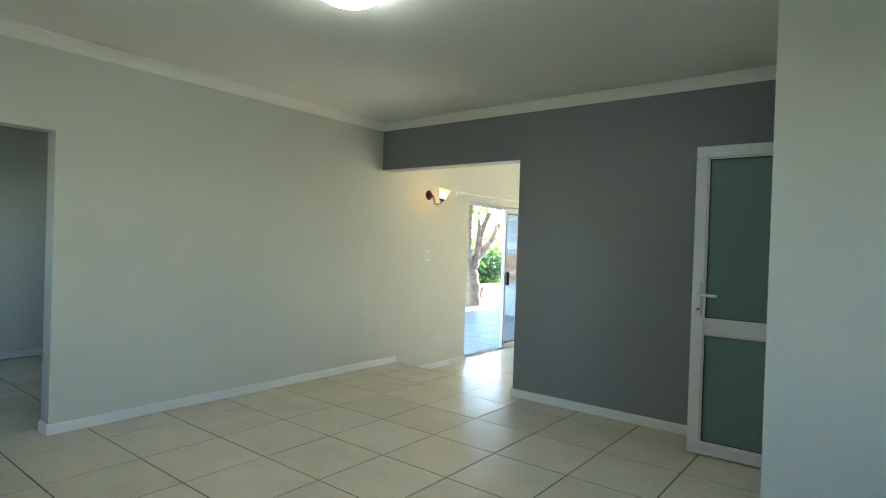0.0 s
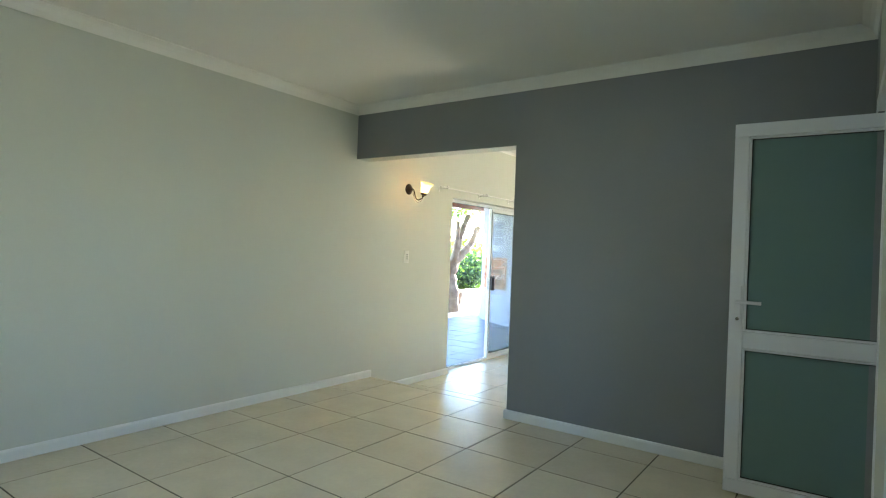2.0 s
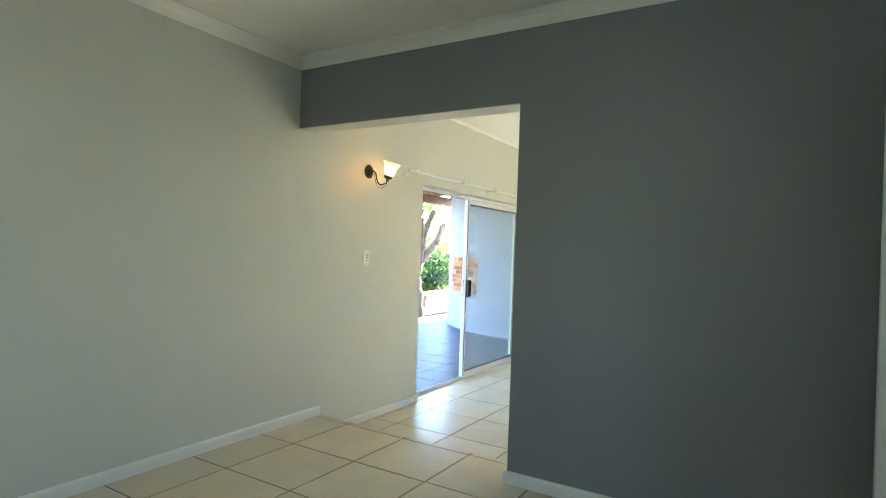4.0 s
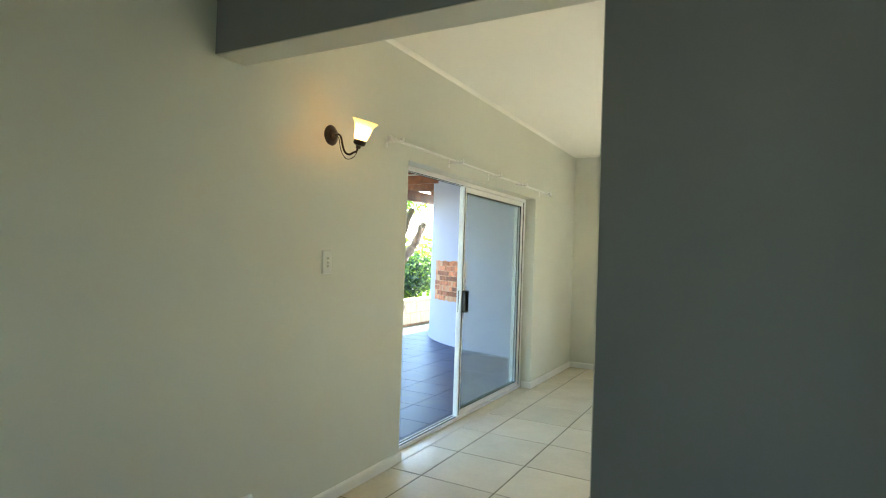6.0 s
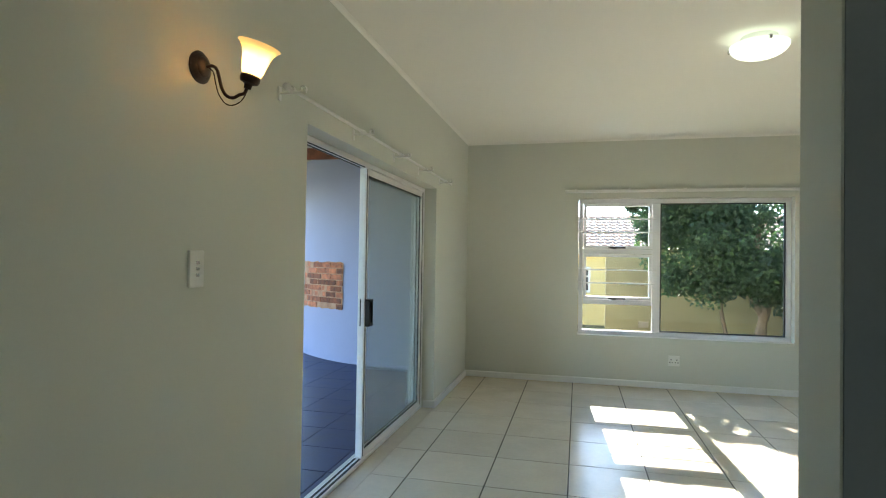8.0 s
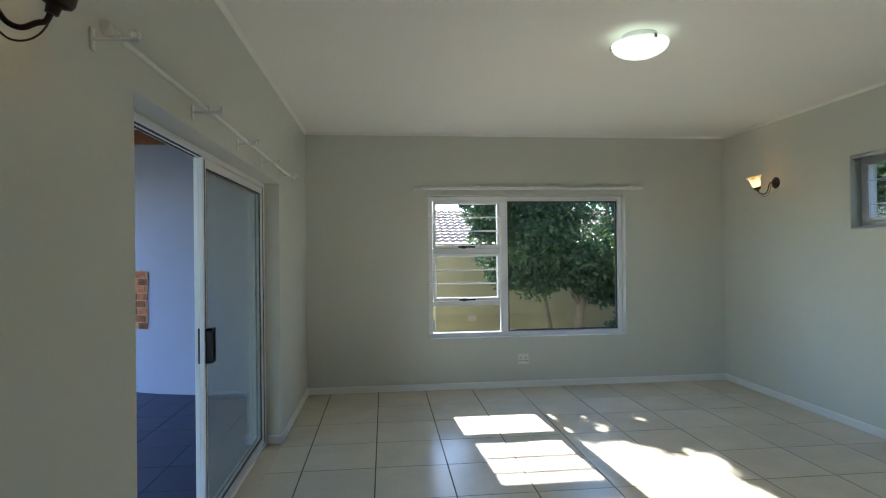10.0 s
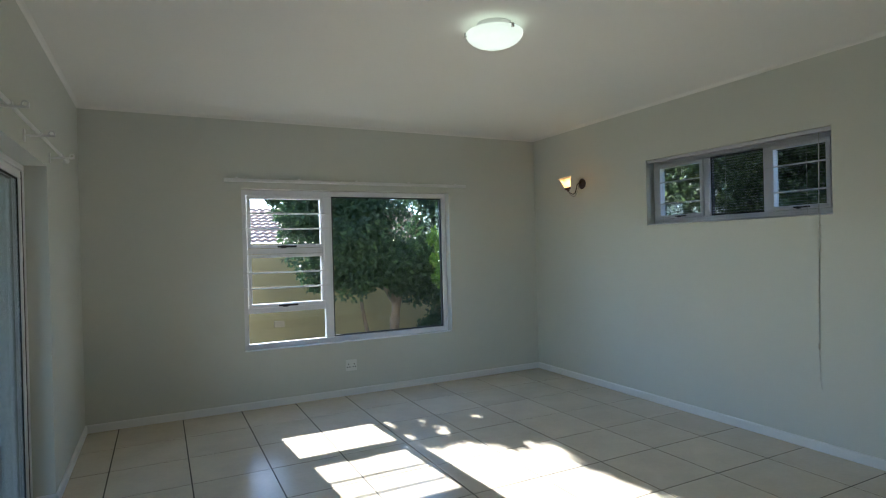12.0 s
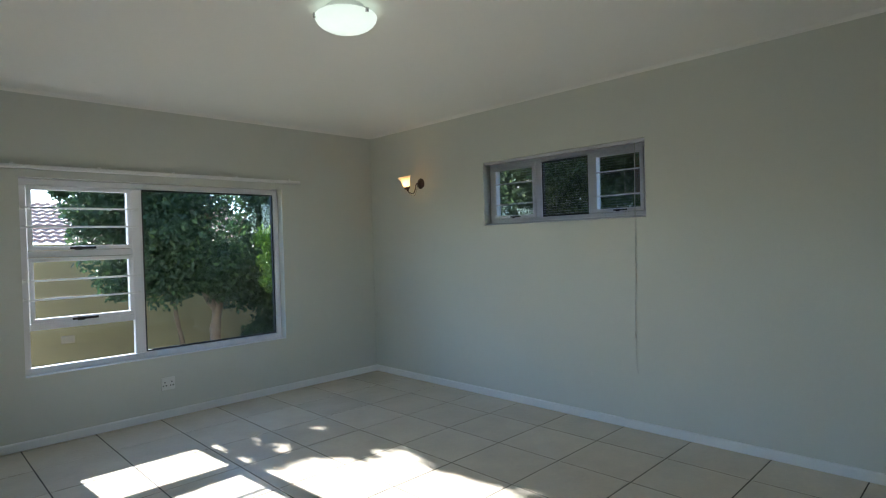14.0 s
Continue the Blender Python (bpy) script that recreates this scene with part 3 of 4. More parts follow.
# sliding door
FX0, FX1 = WX - 0.185, WX - 0.115
sd = structure("door_1", ring(bmesh.new(), SLY0 + 0.003, SLY1 - 0.003, LOW - 0.008, SLZ - 0.003, 0.034, FX0, FX1, "x"), M_ALU,
               "white aluminium sliding glass door, slid half open", "sliding door")
MID = 7.535
for name, y0, y1, x0, x1 in (("sliding_leaf", MID, SLY1 - 0.06, FX1 - 0.032, FX1 - 0.006), ("fixed_leaf", MID + 0.02, SLY1 - 0.049, FX0 + 0.006, FX0 + 0.032)):
    leaf = part(name, ring(bmesh.new(), y0, y1, LOW + 0.03, SLZ - 0.042, 0.046, x0, x1, "x"), M_ALU, sd, "white aluminium leaf frame")
    pane(y0 + 0.044, y1 - 0.044, LOW + 0.074, SLZ - 0.086, (x0 + x1) / 2, "x", leaf, M_HAZY)
    part("gasket", ring(bmesh.new(), y0 + 0.046, y1 - 0.046, LOW + 0.076, SLZ - 0.088, 0.009, x0 + 0.008, x1 - 0.008, "x", 0), M_RUBBER, leaf, "black rubber gasket")
    if name == "sliding_leaf":
        part("brush_seal", boxes((x1 - 0.001, x1 + 0.002, y0 + 0.012, y0 + 0.019, LOW + 0.04, SLZ - 0.05)), M_RUBBER, leaf, "dark seal in the stile")
        part("frame_seal", boxes((x1 - 0.02, x1 + 0.001, y1 + 0.001, y1 + 0.018, LOW + 0.04, SLZ - 0.045)), M_RUBBER, leaf, "dark seal against the frame")
        for xa, xb in ((x1, x1 + 0.036), (x0 - 0.014, x0)):
            h = bmesh.new()
            ya, yb, za, zb = y0 + 0.012, y0 + 0.082, 0.76, 0.95
            box(h, xa, xb, ya, ya + 0.014, za, zb, 0.004)
            box(h, xa, xb, yb - 0.014, yb, za, zb, 0.004)
            box(h, xa, xb, ya, yb, za, za + 0.02, 0.004)
            box(h, xa, xb, ya, yb, zb - 0.02, zb, 0.004)
            box(h, (xa + xb) / 2 - 0.004, (xa + xb) / 2 + 0.004, ya + 0.01, yb - 0.01, za + 0.01, zb - 0.01)
            part("pull_handle", h, M_BLACK, leaf, "black pull handle")
# flat black strips in place of the shade inside the track's grooves
for xa in (FX0 + 0.010, FX1 - 0.026):
    part("track_shade_strip", boxes((xa, xa + 0.016, SLY0 + 0.04, MID - 0.004, LOW + 0.024, LOW + 0.028)), M_RUBBER, sd, "black strip for the shaded groove of the door track")
    part("head_shade_strip", boxes((xa, xa + 0.016, SLY0 + 0.04, MID - 0.004, SLZ - 0.039, SLZ - 0.035)), M_RUBBER, sd, "black strip for the shaded groove of the head track")
structure("door_threshold", boxes((FX1, WX + 0.01, SLY0, SLY1, LOW - 0.012, LOW + 0.002), bevel=0.001), M_TILE, "cream tiled strip before the door track", "threshold")

# curtain rails
rod = thing("curtain_rod", "white curtain rod on brackets above the sliding door", "curtain rod")
part("rod", tube(bmesh.new(), [(WX + 0.065, 6.10, 1.992), (WX + 0.065, 9.35, 1.992)], 0.009, 14), M_TRIM, rod, "", True)
for y in (6.13, 6.99, 7.75, 8.40, 9.15):
    b = tube(bmesh.new(), [(WX, y, 1.978), (WX + 0.07, y, 1.978), (WX + 0.135, y, 1.980)], 0.006, 8)
    box(b, WX, WX + 0.008, y - 0.012, y + 0.012, 1.945, 2.01, 0.003)
    for u in (0.065, 0.122):
        turned(b, [(0.0095, -0.009), (0.015, -0.009), (0.015, 0.009), (0.0095, 0.009)], 18, pose(WX + u, y, 1.992, 90, 0, 0), closed=True)
    part("bracket", b, M_TRIM, rod, "small white double bracket", True)
for y, s in ((6.095, 1), (9.355, -1)):
    part("finial", turned(bmesh.new(), [(0.001, -0.03), (0.014, -0.026), (0.019, -0.012), (0.014, 0.0), (0.011, 0.006), (0.001, 0.006)], 18, pose(WX + 0.065, y, 1.992, -90 * s, 0, 0)), M_TRIM, rod, "", True)
rail = thing("curtain_rail", "white curtain rail fixed above the large window", "curtain rail")
part("rail", boxes((-3.215, -0.60, NY - 0.052, NY - 0.012, 2.028, 2.06), bevel=0.007), M_TRIM, rail)
for x in (-3.1, -2.5, -1.9, -1.3, -0.72):
    part("bracket", boxes((x - 0.012, x + 0.012, NY - 0.03, NY, 2.03, 2.075), bevel=0.003), M_TRIM, rail)


# switch and sockets
sw = thing("light_switch", "white three-lever light switch plate on the wall", "light switch", (WX, 5.582, 1.196))
part("plate", boxes((0, 0.011, -0.039, 0.039, -0.066, 0.066), bevel=0.004), M_PLATE, sw)
for z in (-0.022, 0.0, 0.022):
    part("lever", boxes((0.009, 0.016, -0.008, 0.008, z - 0.006, z + 0.006), bevel=0.002), M_CHROME, sw, "small switch lever")
so = thing("wall_socket", "white wall socket with small round pin holes", "socket", (-2.007, NY, 0.135))
part("plate", boxes((-0.06, 0.06, -0.01, 0, -0.058, 0.058), bevel=0.003), M_PLATE, so)
for dx, dz in ((-0.03, 0.012), (-0.042, -0.018), (-0.018, -0.018), (0.03, 0.012), (0.018, -0.018), (0.042, -0.018)):
    part("pin_hole", turned(bmesh.new(), [(0.001, 0), (0.006, 0), (0.006, 0.002), (0.001, 0.002)], 12, pose(dx, -0.0095, dz, 90, 0, 0)), M_BLACK, so)
for x in (-0.03, 0.03):
    part("rocker", boxes((x - 0.008, x + 0.008, -0.014, -0.009, 0.03, 0.046), bevel=0.002), M_PLATE, so)

# glazed door standing open in front of the grey wall
gd = thing("glazed_door", "white plastic door with two frosted green panes, standing open", "door", (-1.108, 4.405, 0.012), 1.5)
W, H = 0.79, 2.028
f = ring(bmesh.new(), 0, W, 0, H, 0.072, 0, 0.045, "y", 0.005)
box(f, 0.072, W - 0.072, 0, 0.045, 0.797, 0.885, 0.004)
part("leaf_frame", f, M_UPVC, gd)
for z0, z1 in ((0.072, 0.797), (0.885, H - 0.072)):
    p = part("pane", boxes((0.07, W - 0.07, 0.02, 0.026, z0 - 0.005, z1 + 0.005)), M_FROST, gd, "frosted green glass pane")
    part("glazing_bead", ring(bmesh.new(), 0.073, W - 0.073, z0 + 0.002, z1 - 0.002, 0.012, 0.004, 0.02, "y", 0.003), M_UPVC, p)
    part("gasket", ring(bmesh.new(), 0.085, W - 0.085, z0 + 0.014, z1 - 0.014, 0.004, 0.012, 0.0198, "y", 0), M_RUBBER, p, "black gasket line")
for s in (-1, 1):
    y0 = -0.012 if s < 0 else 0.045
    hd = boxes((0.028, 0.06, y0, y0 + 0.012, 0.915, 1.135), bevel=0.003)
    plate = part("lock_plate", hd, M_UPVC, gd)
    lev = tube(bmesh.new(), smooth_line([(0.044, 0.022 + s * 0.03, 1.05), (0.044, 0.022 + s * 0.07, 1.05), (0.06, 0.022 + s * 0.078, 1.05), (0.16, 0.022 + s * 0.078, 1.048)]), 0.009, 10)
    part("lever", lev, M_UPVC, plate, "white lever handle", True)
    part("cylinder", turned(bmesh.new(), [(0.001, 0), (0.009, 0), (0.009, 0.006), (0.001, 0.006)], 14, pose(0.044, y0 + (0 if s < 0 else 0.012), 0.955, 90 if s < 0 else -90, 0, 0)), M_CHROME, plate, "metal lock cylinder", True)
structure("door_frame", boxes((DOORX - 0.006, DOORX + 0.156, 3.58, 3.63, 0, 2.065), (DOORX - 0.006, DOORX + 0.1, 4.452, 4.475, 0, 2.12), (DOORX - 0.006, DOORX + 0.156, 3.58, 4.45, 2.05, 2.105), bevel=0.003), M_UPVC, "white frame of the glazed door", "door frame")


# ---- outdoors: patio ----
PZ = -0.215
structure("ground", boxes((-300, 300, -300, 300, -0.9, -0.55)), M_SOIL, "dry garden ground to the horizon", "ground")
patio = structure("patio", boxes((-8.25, WX - 0.25, 3.4, 13.9, -0.6, PZ - 0.006)), M_SLATE, "covered patio paved with dark slate", "patio")
CX, CY, CR = -5.2, 13.6, 2.68
tower = bmesh.new()
prof = [(CR, -0.5), (CR + 0.03, -0.2), (CR + 0.012, -0.1), (CR, 0.0), (CR, 0.5), (CR, 2.0), (CR, 2.68), (CR - 0.25, 2.68), (CR - 0.25, -0.5)]
fans = [[tower.verts.new((CX + r * math.cos(a), CY + r * math.sin(a), z)) for r, z in prof] for a in (radians(-78 - 2 * i) for i in range(46))]
for a, b in zip(fans, fans[1:]):
    for i in range(len(prof)):
        tower.faces.new((a[i], a[(i + 1) % len(prof)], b[(i + 1) % len(prof)], b[i]))
tower.faces.new(fans[0])
tower.faces.new(list(reversed(fans[-1])))
structure("wall_curved", tower, M_PLASTER, "white plastered curved wall beside the patio, coloured with its blue shade", "wall", True)


def bricks():
    t = thing("brick_patch", "rough patch of bare red brick in white plaster", "brickwork")
    back = bmesh.new()
    a0, a1, z0, z1 = -135.0, -112.4, 0.50, 1.165
    n = 14
    rng = random.Random(4)
    rows = []
    for r, jit in ((CR - 0.02, 0.0), (CR + 0.012, 0.012)):
        line = []
        for j in range(7):
            zz = z0 + (z1 - z0) * j / 6
            line.append([back.verts.new((CX + r * math.cos(radians(a)), CY + r * math.sin(radians(a)), zz + rng.uniform(-jit, jit) * (j in (0, 6))))
                         for a in (a0 + (a1 - a0) * i / n + (rng.uniform(-0.3, 0.3) if jit and i in (0, n) else 0) for i in range(n + 1))])
        rows.append(line)
    for line in rows:
        for j in range(6):
            for i in range(n):
                back.faces.new((line[j][i], line[j][i + 1], line[j + 1][i + 1], line[j + 1][i]))
    part("mortar_bed", back, M_MORTAR, t, "sandy mortar")
    course, length = 0.083, 0.23
    for j in range(8):
        zz = z0 + 0.004 + j * course
        off = 0.5 * (j % 2)
        k = -1
        while True:
            k += 1
            s0 = max(0.0, (k - off) * length)
            s1 = min((k + 1 - off) * length, radians(a1 - a0) * CR)
            if s0 >= radians(a1 - a0) * CR - 0.03:
                break
            if s1 - s0 < 0.04:
                continue
            if rng.random() < 0.18:
                continue
            w, am = (s1 - s0) - 0.012, a0 + math.degrees((s0 + s1) / 2 / CR)
            d = rng.uniform(0.010, 0.020)
            b = part("brick", boxes((0, d, -w / 2, w / 2, 0, course - 0.013), bevel=0.005), M_BRICK, t)
            b.matrix_basis = pose(CX + CR * math.cos(radians(am)), CY + CR * math.sin(radians(am)), zz, rng.uniform(-1, 1), 0, am + rng.uniform(-1, 1))
    return t


bricks()


def limb_mesh(limbs):
    bm = bmesh.new()
    for pts, r0, r1 in limbs:
        line = smooth_line(pts, 5)
        k = len(line) - 1
        radii = [(r0 + (r1 - r0) * i / k) * (1 + 0.12 * math.sin(i * 1.9 + r0 * 90)) for i in range(k + 1)]
        tube(bm, line, radii, 12)
    return bm


def leaves(name, clumps, count, size, material, parent, seed):
    """Many small folded leaves in uneven clumps: (x, y, z, rx, ry, rz)."""
    rng = np.random.RandomState(seed)
    weights = np.array([c[3] * c[4] * c[5] for c in clumps]) ** 0.7
    pick = rng.choice(len(clumps), count, p=weights / weights.sum())
    c = np.array(clumps)[pick]
    d = rng.normal(size=(count, 3))
    d /= np.linalg.norm(d, axis=1)[:, None]
    rad = rng.uniform(0.15, 1.0, count) ** 0.45 * rng.uniform(0.85, 1.12, count)
    p = c[:, :3] + d * rad[:, None] * c[:, 3:6]
    a = rng.normal(size=(count, 3))
    a[:, 2] -= 0.3
    a /= np.linalg.norm(a, axis=1)[:, None]
    b = np.cross(a, rng.normal(size=(count, 3)))
    b /= np.linalg.norm(b, axis=1)[:, None]
    up = np.cross(a, b)
    s = size * rng.uniform(0.6, 1.3, count)[:, None]
    v = np.empty((count, 6, 3))
    v[:, 0], v[:, 3] = p, p + a * s
    v[:, 1], v[:, 2] = p + a * s * 0.3 + b * s * 0.24 + up * s * 0.07, p + a * s * 0.7 + b * s * 0.2 + up * s * 0.06
    v[:, 4], v[:, 5] = p + a * s * 0.7 - b * s * 0.2 + up * s * 0.06, p + a * s * 0.3 - b * s * 0.24 + up * s * 0.07
    base = (np.arange(count) * 6)[:, None]
    faces = np.concatenate([base + np.array([[0, 1, 2, 3]]), base + np.array([[0, 3, 4, 5]])])
    me = bpy.data.meshes.new(name)
    me.from_pydata(v.reshape(-1, 3).tolist(), [], faces.tolist())
    me.materials.append(material)
    ob = new(name, me)
    ob.parent = parent
    return ob


def clump_set(seed, n, cx, cy, cz, sx, sy, sz, r):
    rng = random.Random(seed)
    out = []
    while len(out) < n:
        x, y, z = (rng.uniform(-1, 1) for _ in range(3))
        if x * x + y * y + z * z <= 1:
            q = r * rng.uniform(0.6, 1.25)
            out.append((cx + x * sx, cy + y * sy, cz + z * sz, q, q, q * 0.75))
    return out


# pruned tree at the patio's edge
TX, TY = -8.9, 13.0
pt = thing("pruned_tree", "pale-barked tree with heavily pruned bare limbs", "tree")
part("trunk", limb_mesh([
    ([(TX, TY, -0.6), (TX + 0.03, TY - 0.03, 0.1), (TX - 0.02, TY - 0.06, 0.6), (TX + 0.02, TY + 0.02, 1.0)], 0.24, 0.17),
    ([(TX, TY, 0.7), (TX, TY + 0.14, 1.1), (TX - 0.02, TY + 0.4, 1.7), (TX, TY + 0.72, 2.25)], 0.13, 0.07),
    ([(TX, TY, 0.85), (TX, TY + 0.45, 1.18), (TX, TY + 0.85, 1.45), (TX, TY + 1.25, 1.95)], 0.13, 0.07),
    ([(TX, TY + 0.8, 1.4), (TX + 0.05, TY + 1.0, 1.75), (TX, TY + 1.08, 1.9)], 0.07, 0.05),
    ([(TX, TY - 0.05, 0.4), (TX, TY - 0.25, 1.0), (TX, TY - 0.22, 1.6), (TX + 0.1, TY - 0.35, 2.4)], 0.12, 0.06),
    ([(TX, TY + 0.12, 1.1), (TX, TY + 0.22, 1.6), (TX, TY + 0.24, 2.05)], 0.08, 0.055),
    ([(TX + 0.05, TY + 0.1, -0.5), (TX + 0.05, TY + 0.28, -0.1), (TX + 0.05, TY + 0.42, 0.15)], 0.11, 0.05)]), M_BARK, pt, "", True)
tagged(leaves("shoots", clump_set(3, 9, TX - 0.3, TY + 0.3, 2.5, 0.5, 0.9, 0.5, 0.25), 900, 0.09, M_LEAFY, pt, 5), kind="stuff")
hedge = tagged(leaves("hedge", clump_set(8, 26, -12.5, 17.6, 0.7, 1.6, 3.4, 1.25, 0.75), 9000, 0.16, M_LEAFY, None, 9), "bright green garden hedge behind the patio", "hedge", kind="stuff")
hedge_low = tagged(leaves("shrub", clump_set(18, 12, -10.9, 16.2, 0.35, 0.5, 1.6, 0.6, 0.5), 4200, 0.11, M_LEAF, None, 19), "dark green shrub behind the planter wall", "shrub", kind="stuff")
planter = structure("planter_wall", boxes((-9.95, -9.75, 11.0, 19.0, -0.6, 0.02)), M_MORTAR, "low wall of cream blocks round the garden bed", "garden wall")
for j in range(2):
    for k in range(16):
        b = part("block", boxes((0, 0.03, 0.004, 0.486, 0.004, 0.276), bevel=0.008), M_BLOCK, planter)
        b.matrix_basis = pose(-9.75, 11.0 + 0.49 * k + 0.245 * j - 0.245, -0.5 + 0.28 * j)
part("coping", boxes((-10.0, -9.69, 11.0, 19.0, 0.062, 0.12), bevel=0.01), M_BLOCK, planter)

# patio roof
pr = structure("patio_roof", boxes((-8.35, -8.2, 5.0, 14.6, 2.33, 2.52)), M_WOOD, "timber patio roof with metal sheeting", "roof")
for k in range(9):
    y = 5.3 + 1.08 * k
    r = part("rafter", boxes((-8.55, WX - 0.25, -0.028, 0.028, -0.075, 0.075), bevel=0.004), M_WOOD, pr, "red stained rafter")
    r.matrix_basis = pose(0, y, 2.60, 0, 0, 0)
sheet = bmesh.new()
cols, prev = 240, None
for i in range(cols + 1):
    y = 4.8 + 10.0 * i / cols
    z = 2.70 + 0.012 * math.cos(i * 2.1)
    now = [sheet.verts.new((x, y, z)) for x in (-8.8, -6.5, WX - 0.25)]
    if prev:
        for q in (0, 1):
            sheet.faces.new((prev[q], now[q], now[q + 1], prev[q + 1]))
    prev = now
part("roof_sheet", sheet, M_SHEET, pr, "corrugated metal roof sheeting", True)
post = thing("patio_post", "red stained timber post of the patio roof", "post")
part("post", boxes((-8.33, -8.22, 6.1, 6.21, -0.6, 2.33), bevel=0.006), M_WOOD, post)

# ---- outdoors: behind the large window ----
BY = 16.0
structure("boundary_wall", boxes((-2.5, 9.0, BY, BY + 0.2, -0.7, 1.44), (-2.56, 9.0, BY - 0.03, BY + 0.23, 1.44, 1.5)), M_CREAM, "weathered yellow-cream plastered boundary wall", "wall")
structure("boundary_wall_side", boxes((3.4, 3.6, 4.0, BY, -0.7, 1.6)), M_CREAM, "weathered cream boundary wall beside the house", "wall")
vb = thing("meter_box", "small beige box on the boundary wall", "box", (-1.75, BY, -0.05))
part("case", boxes((-0.095, 0.095, -0.03, 0, -0.06, 0.06), bevel=0.01), M_BLOCK, vb)
part("lid", boxes((-0.08, 0.08, -0.036, -0.03, -0.047, 0.047), bevel=0.002), M_BLOCK, vb)

nh = thing("neighbour_house", "yellow house with a terracotta tiled roof", "house", (0, 20.0, -0.6))
part("wall", boxes((-9, -2.1, 0, 0.25, 0, 2.05), (-2.1, 3.5, 2.0, 2.25, 0, 2.1)), M_YELLOW, nh)
part("fascia", boxes((-9, 3.5, -0.32, -0.28, 2.02, 2.16)), M_TRIM, nh)
hwin = part("window", ring(bmesh.new(), -3.2, -2.72, 0.95, 1.66, 0.06, -0.04, 0.02, "y", 0), M_TRIM, nh)
pane(-3.14, -2.78, 1.01, 1.60, -0.01, "y", hwin, M_BLACK)
part("transom", boxes((-3.14, -2.78, -0.03, 0.01, 1.38, 1.42)), M_TRIM, hwin)
pipe = part("drain_pipe", tube(bmesh.new(), [(-3.4, -0.06, 0.0), (-3.4, -0.06, 0.62), (-3.25, -0.06, 0.62)], 0.035, 10), M_TRIM, nh)


def tiled_roof(parent, x0, x1, rows, y0, z0, dy, dz):
    """Stepped rows of waved tiles."""
    cols = int((x1 - x0) / 0.033)
    verts, faces = [], []
    for r in range(rows):
        for e in (0, 1):
            for i in range(cols + 1):
                x = x0 + (x1 - x0) * i / cols
                w = 0.016 * math.sin(x * 2 * math.pi / 0.2) + (0.03 if e == 0 else 0.0)
                verts.append((x, y0 + dy * (r + e), z0 + dz * (r + e) + w))
        b = r * 2 * (cols + 1)
        for i in range(cols):
            faces.append((b + i, b + i + 1, b + cols + 2 + i, b + cols + 1 + i))
            if r:
                faces.append((b - cols - 1 + i, b - cols + i, b + i + 1, b + i))
    me = bpy.data.meshes.new("roof")
    me.from_pydata(verts, [], faces)
    me.materials.append(M_ROOF)
    ob = new("roof", me)
    ob.parent = parent
    return ob


tiled_roof(nh, -9.3, 3.6, 12, -0.4, 2.15, 0.213, 0.093)

gt = thing("garden_tree", "dense dark green tree by the boundary wall", "tree")
part("trunk", limb_mesh([
    ([(-0.14, 14.0, -0.65), (-0.16, 14.0, 0.0), (-0.12, 14.0, 0.5), (-0.25, 14.0, 1.2), (-0.1, 14.1, 2.2)], 0.1, 0.04),
    ([(-0.05, 14.1, 0.3), (0.1, 14.2, 0.9), (0.5, 14.2, 1.9)], 0.05, 0.02),
    ([(-0.14, 14.0, 0.4), (-0.6, 13.9, 1.1), (-1.3, 13.9, 1.7)], 0.06, 0.02),
    ([(-0.55, 14.2, -0.65), (-0.62, 14.1, -0.1), (-0.75, 14.0, 0.5), (-0.7, 14.0, 1.1)], 0.045, 0.02)]), M_BARK, gt, "", True)
crown = (clump_set(31, 44, -0.45, 14.1, 1.7, 1.45, 1.0, 0.85, 0.42) + clump_set(32, 22, 1.3, 14.0, 1.6, 1.0, 0.9, 1.1, 0.5)
         + clump_set(35, 16, -0.5, 14.2, 2.1, 1.5, 0.7, 0.35, 0.4)
         + [(-1.75, 13.9, 1.5, 0.4, 0.4, 0.5), (-1.9, 13.9, 2.0, 0.35, 0.4, 0.4), (-1.4, 13.8, 0.95, 0.4, 0.35, 0.3), (-1.0, 13.8, 0.8, 0.4, 0.35, 0.3)])
crown += [(0.1, 13.9, 1.75, 0.5, 0.4, 0.45), (0.45, 13.9, 1.6, 0.5, 0.4, 0.5), (-0.1, 13.9, 2.1, 0.45, 0.4, 0.35), (-1.5, 13.8, 0.95, 0.35, 0.3, 0.3)] + clump_set(37, 16, -0.5, 13.6, 1.0, 1.2, 0.3, 0.28, 0.3) + clump_set(38, 12, 1.2, 14.3, 2.3, 0.9, 0.5, 0.5, 0.4)
crown += clump_set(45, 18, 1.1, 14.5, 0.35, 0.7, 0.5, 0.6, 0.35) + clump_set(46, 14, 0.55, 13.9, 1.2, 0.4, 0.3, 0.5, 0.3)
crown = [c for c in crown if not (abs(c[0] - 0.13) < 0.45 and c[2] > 1.5 and c[2] + c[5] > 1.1 + 0.542 * (c[1] - 12.7))]      # a gap that lets the sun in
crown += clump_set(44, 16, -0.2, 13.7, 0.85, 0.75, 0.3, 0.14, 0.24)
leaves("crown", crown, 72000, 0.08, M_LEAF, gt, 33)
leaves("upper_branches", clump_set(36, 44, -1.68, 13.9, 2.40, 0.70, 0.3, 0.32, 0.105), 6500, 0.07, M_LEAF, gt, 40)
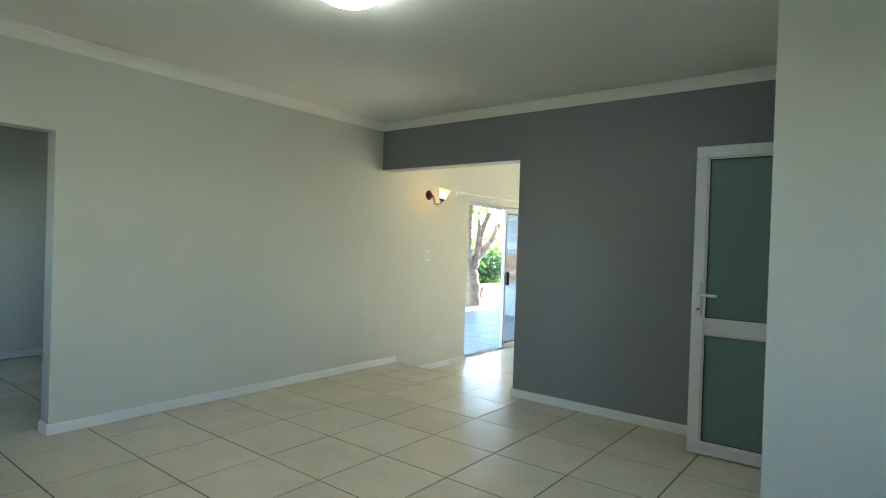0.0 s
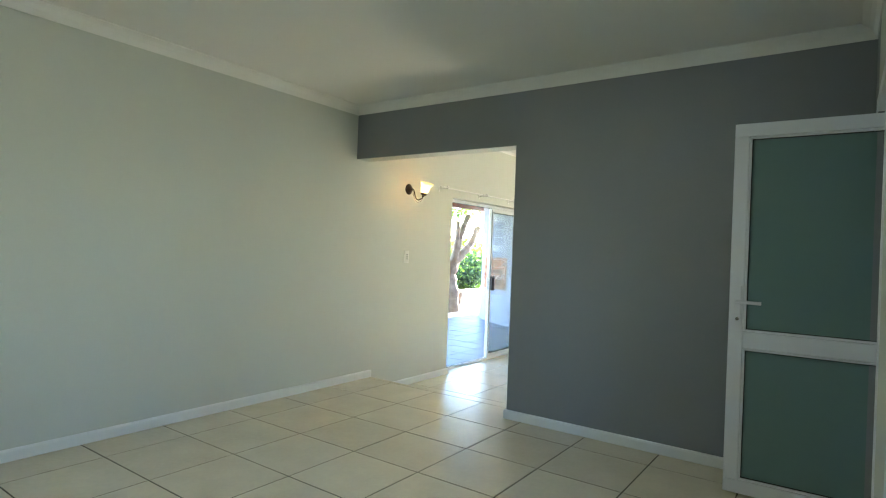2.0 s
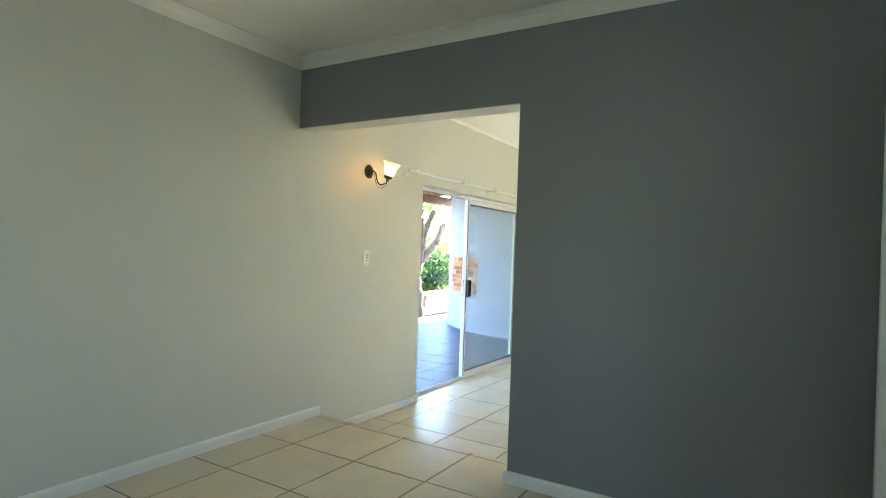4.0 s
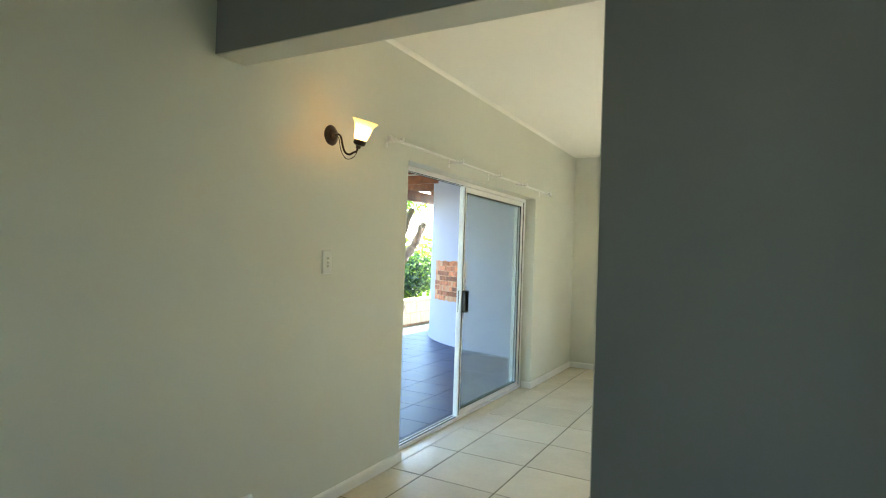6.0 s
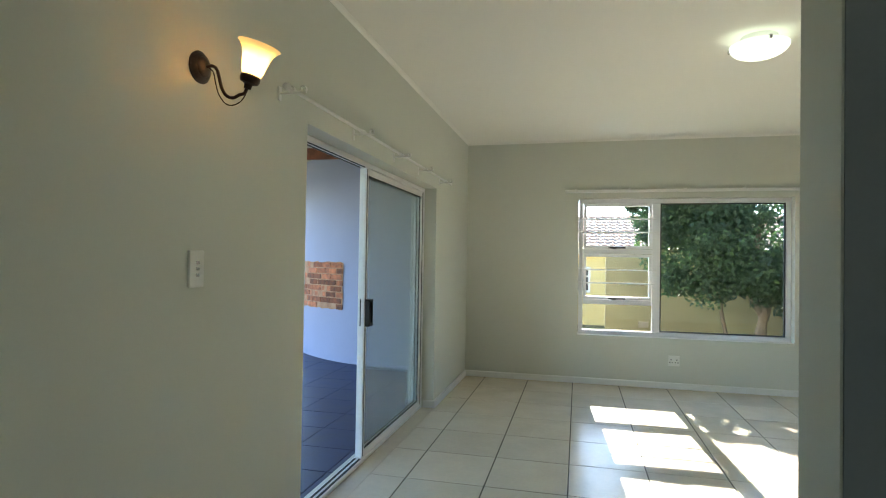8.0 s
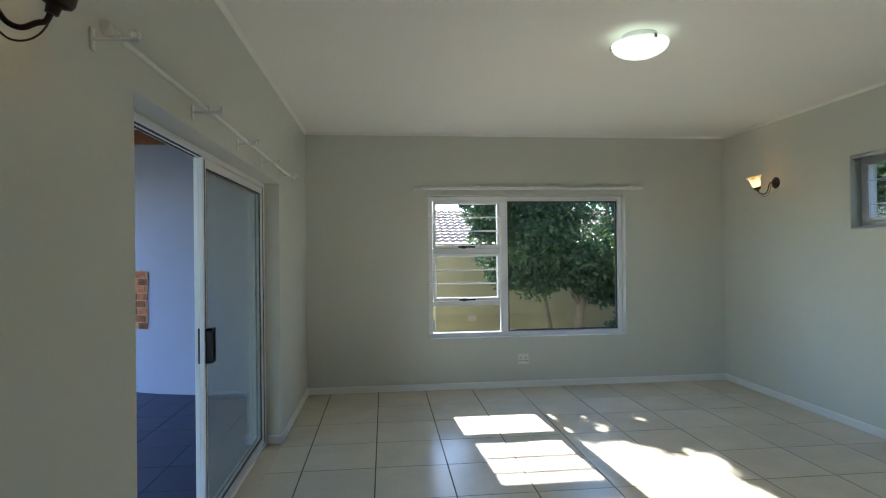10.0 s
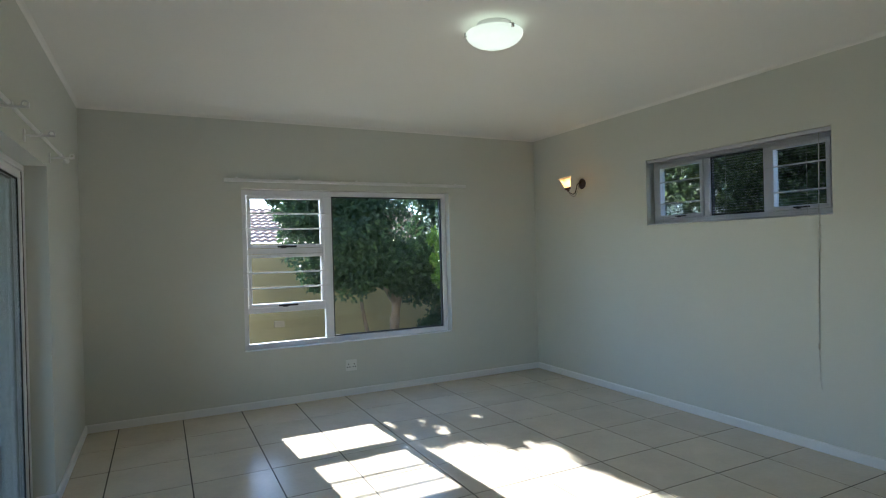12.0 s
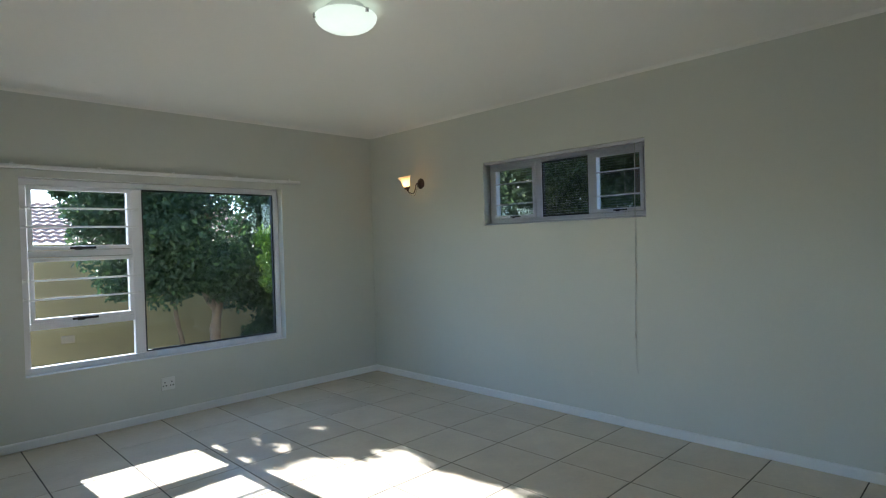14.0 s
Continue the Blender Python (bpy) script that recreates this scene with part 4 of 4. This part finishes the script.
# leaves added mostly out of view, to trim the sun patch indoors
leaves("added_shade_leaves", clump_set(39, 50, -1.0, 14.0, 3.05, 0.46, 0.35, 0.95, 0.19) + clump_set(47, 14, -1.4, 14.0, 3.75, 0.42, 0.3, 0.4, 0.19), 20000, 0.075, M_LEAF, gt, 42)
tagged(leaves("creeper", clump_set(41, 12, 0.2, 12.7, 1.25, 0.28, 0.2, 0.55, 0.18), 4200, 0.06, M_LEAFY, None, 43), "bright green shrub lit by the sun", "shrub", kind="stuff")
st2 = thing("side_tree", "leafy tree outside the high window", "tree")
part("trunk", limb_mesh([([(2.6, 8.3, -0.65), (2.62, 8.3, 0.8), (2.5, 8.2, 2.0), (2.6, 8.3, 3.0)], 0.1, 0.05)]), M_BARK, st2, "", True)
leaves("crown", clump_set(51, 150, 2.6, 9.3, 2.2, 0.7, 3.4, 1.25, 0.5), 130000, 0.062, M_OLIVE, st2, 53)


# ---- tiles of the floors ----
tile_cache = {}


def tile_data(w, d, h, material, bevel=0.0012):
    key = (round(w, 4), round(d, 4), h, material.name)
    if key not in tile_cache:
        bm = bmesh.new()
        b = bevel
        lo = [bm.verts.new(p) for p in ((0, 0, -h), (w, 0, -h), (w, d, -h), (0, d, -h))]
        mid = [bm.verts.new(p) for p in ((0, 0, -b), (w, 0, -b), (w, d, -b), (0, d, -b))]
        top = [bm.verts.new(p) for p in ((b, b, 0), (w - b, b, 0), (w - b, d - b, 0), (b, d - b, 0))]
        for a, c in ((lo, mid), (mid, top)):
            for i in range(4):
                bm.faces.new((a[i], a[(i + 1) % 4], c[(i + 1) % 4], c[i]))
        bm.faces.new(top)
        tile_cache[key] = data_of("tile", bm, material)
    return tile_cache[key]


def lay(parent, x0, x1, y0, y1, z, ox, oy, pitch_x, pitch_y, gap, h, material, name="tile"):
    rng = random.Random(7)
    i = math.floor((x0 - ox) / pitch_x)
    while ox + i * pitch_x < x1:
        a, b = max(x0, ox + i * pitch_x + gap / 2), min(x1, ox + (i + 1) * pitch_x - gap / 2)
        j = math.floor((y0 - oy) / pitch_y)
        while oy + j * pitch_y < y1:
            c, d = max(y0, oy + j * pitch_y + gap / 2), min(y1, oy + (j + 1) * pitch_y - gap / 2)
            if b - a > 0.02 and d - c > 0.02:
                t = new(name, tile_data(b - a, d - c, h, material))
                t.parent = parent
                t.matrix_basis = pose(a, c, z + rng.uniform(-0.0004, 0.0004), rng.uniform(-0.05, 0.05), rng.uniform(-0.05, 0.05), 0)
            j += 1
        i += 1


lay(floor_1, WX, 1.88, -1.68, STEP, 0.0, -2.555, 4.025, 0.506, 0.511, 0.008, 0.012, M_TILE)
lay(floor_1, -7.22, WX - 0.003, -0.76, 3.26, 0.0, -2.555, 4.025, 0.506, 0.511, 0.008, 0.012, M_TILE)
lay(floor_2, WX, EX, STEP + 0.002, NY, LOW, -4.135, 7.90, 0.513, 0.533, 0.008, 0.012, M_TILE)
lay(patio, -8.25, WX - 0.25, 5.0, 13.9, PZ, -4.7, 6.5, 0.45, 0.45, 0.005, 0.02, M_SLATE, "slab")
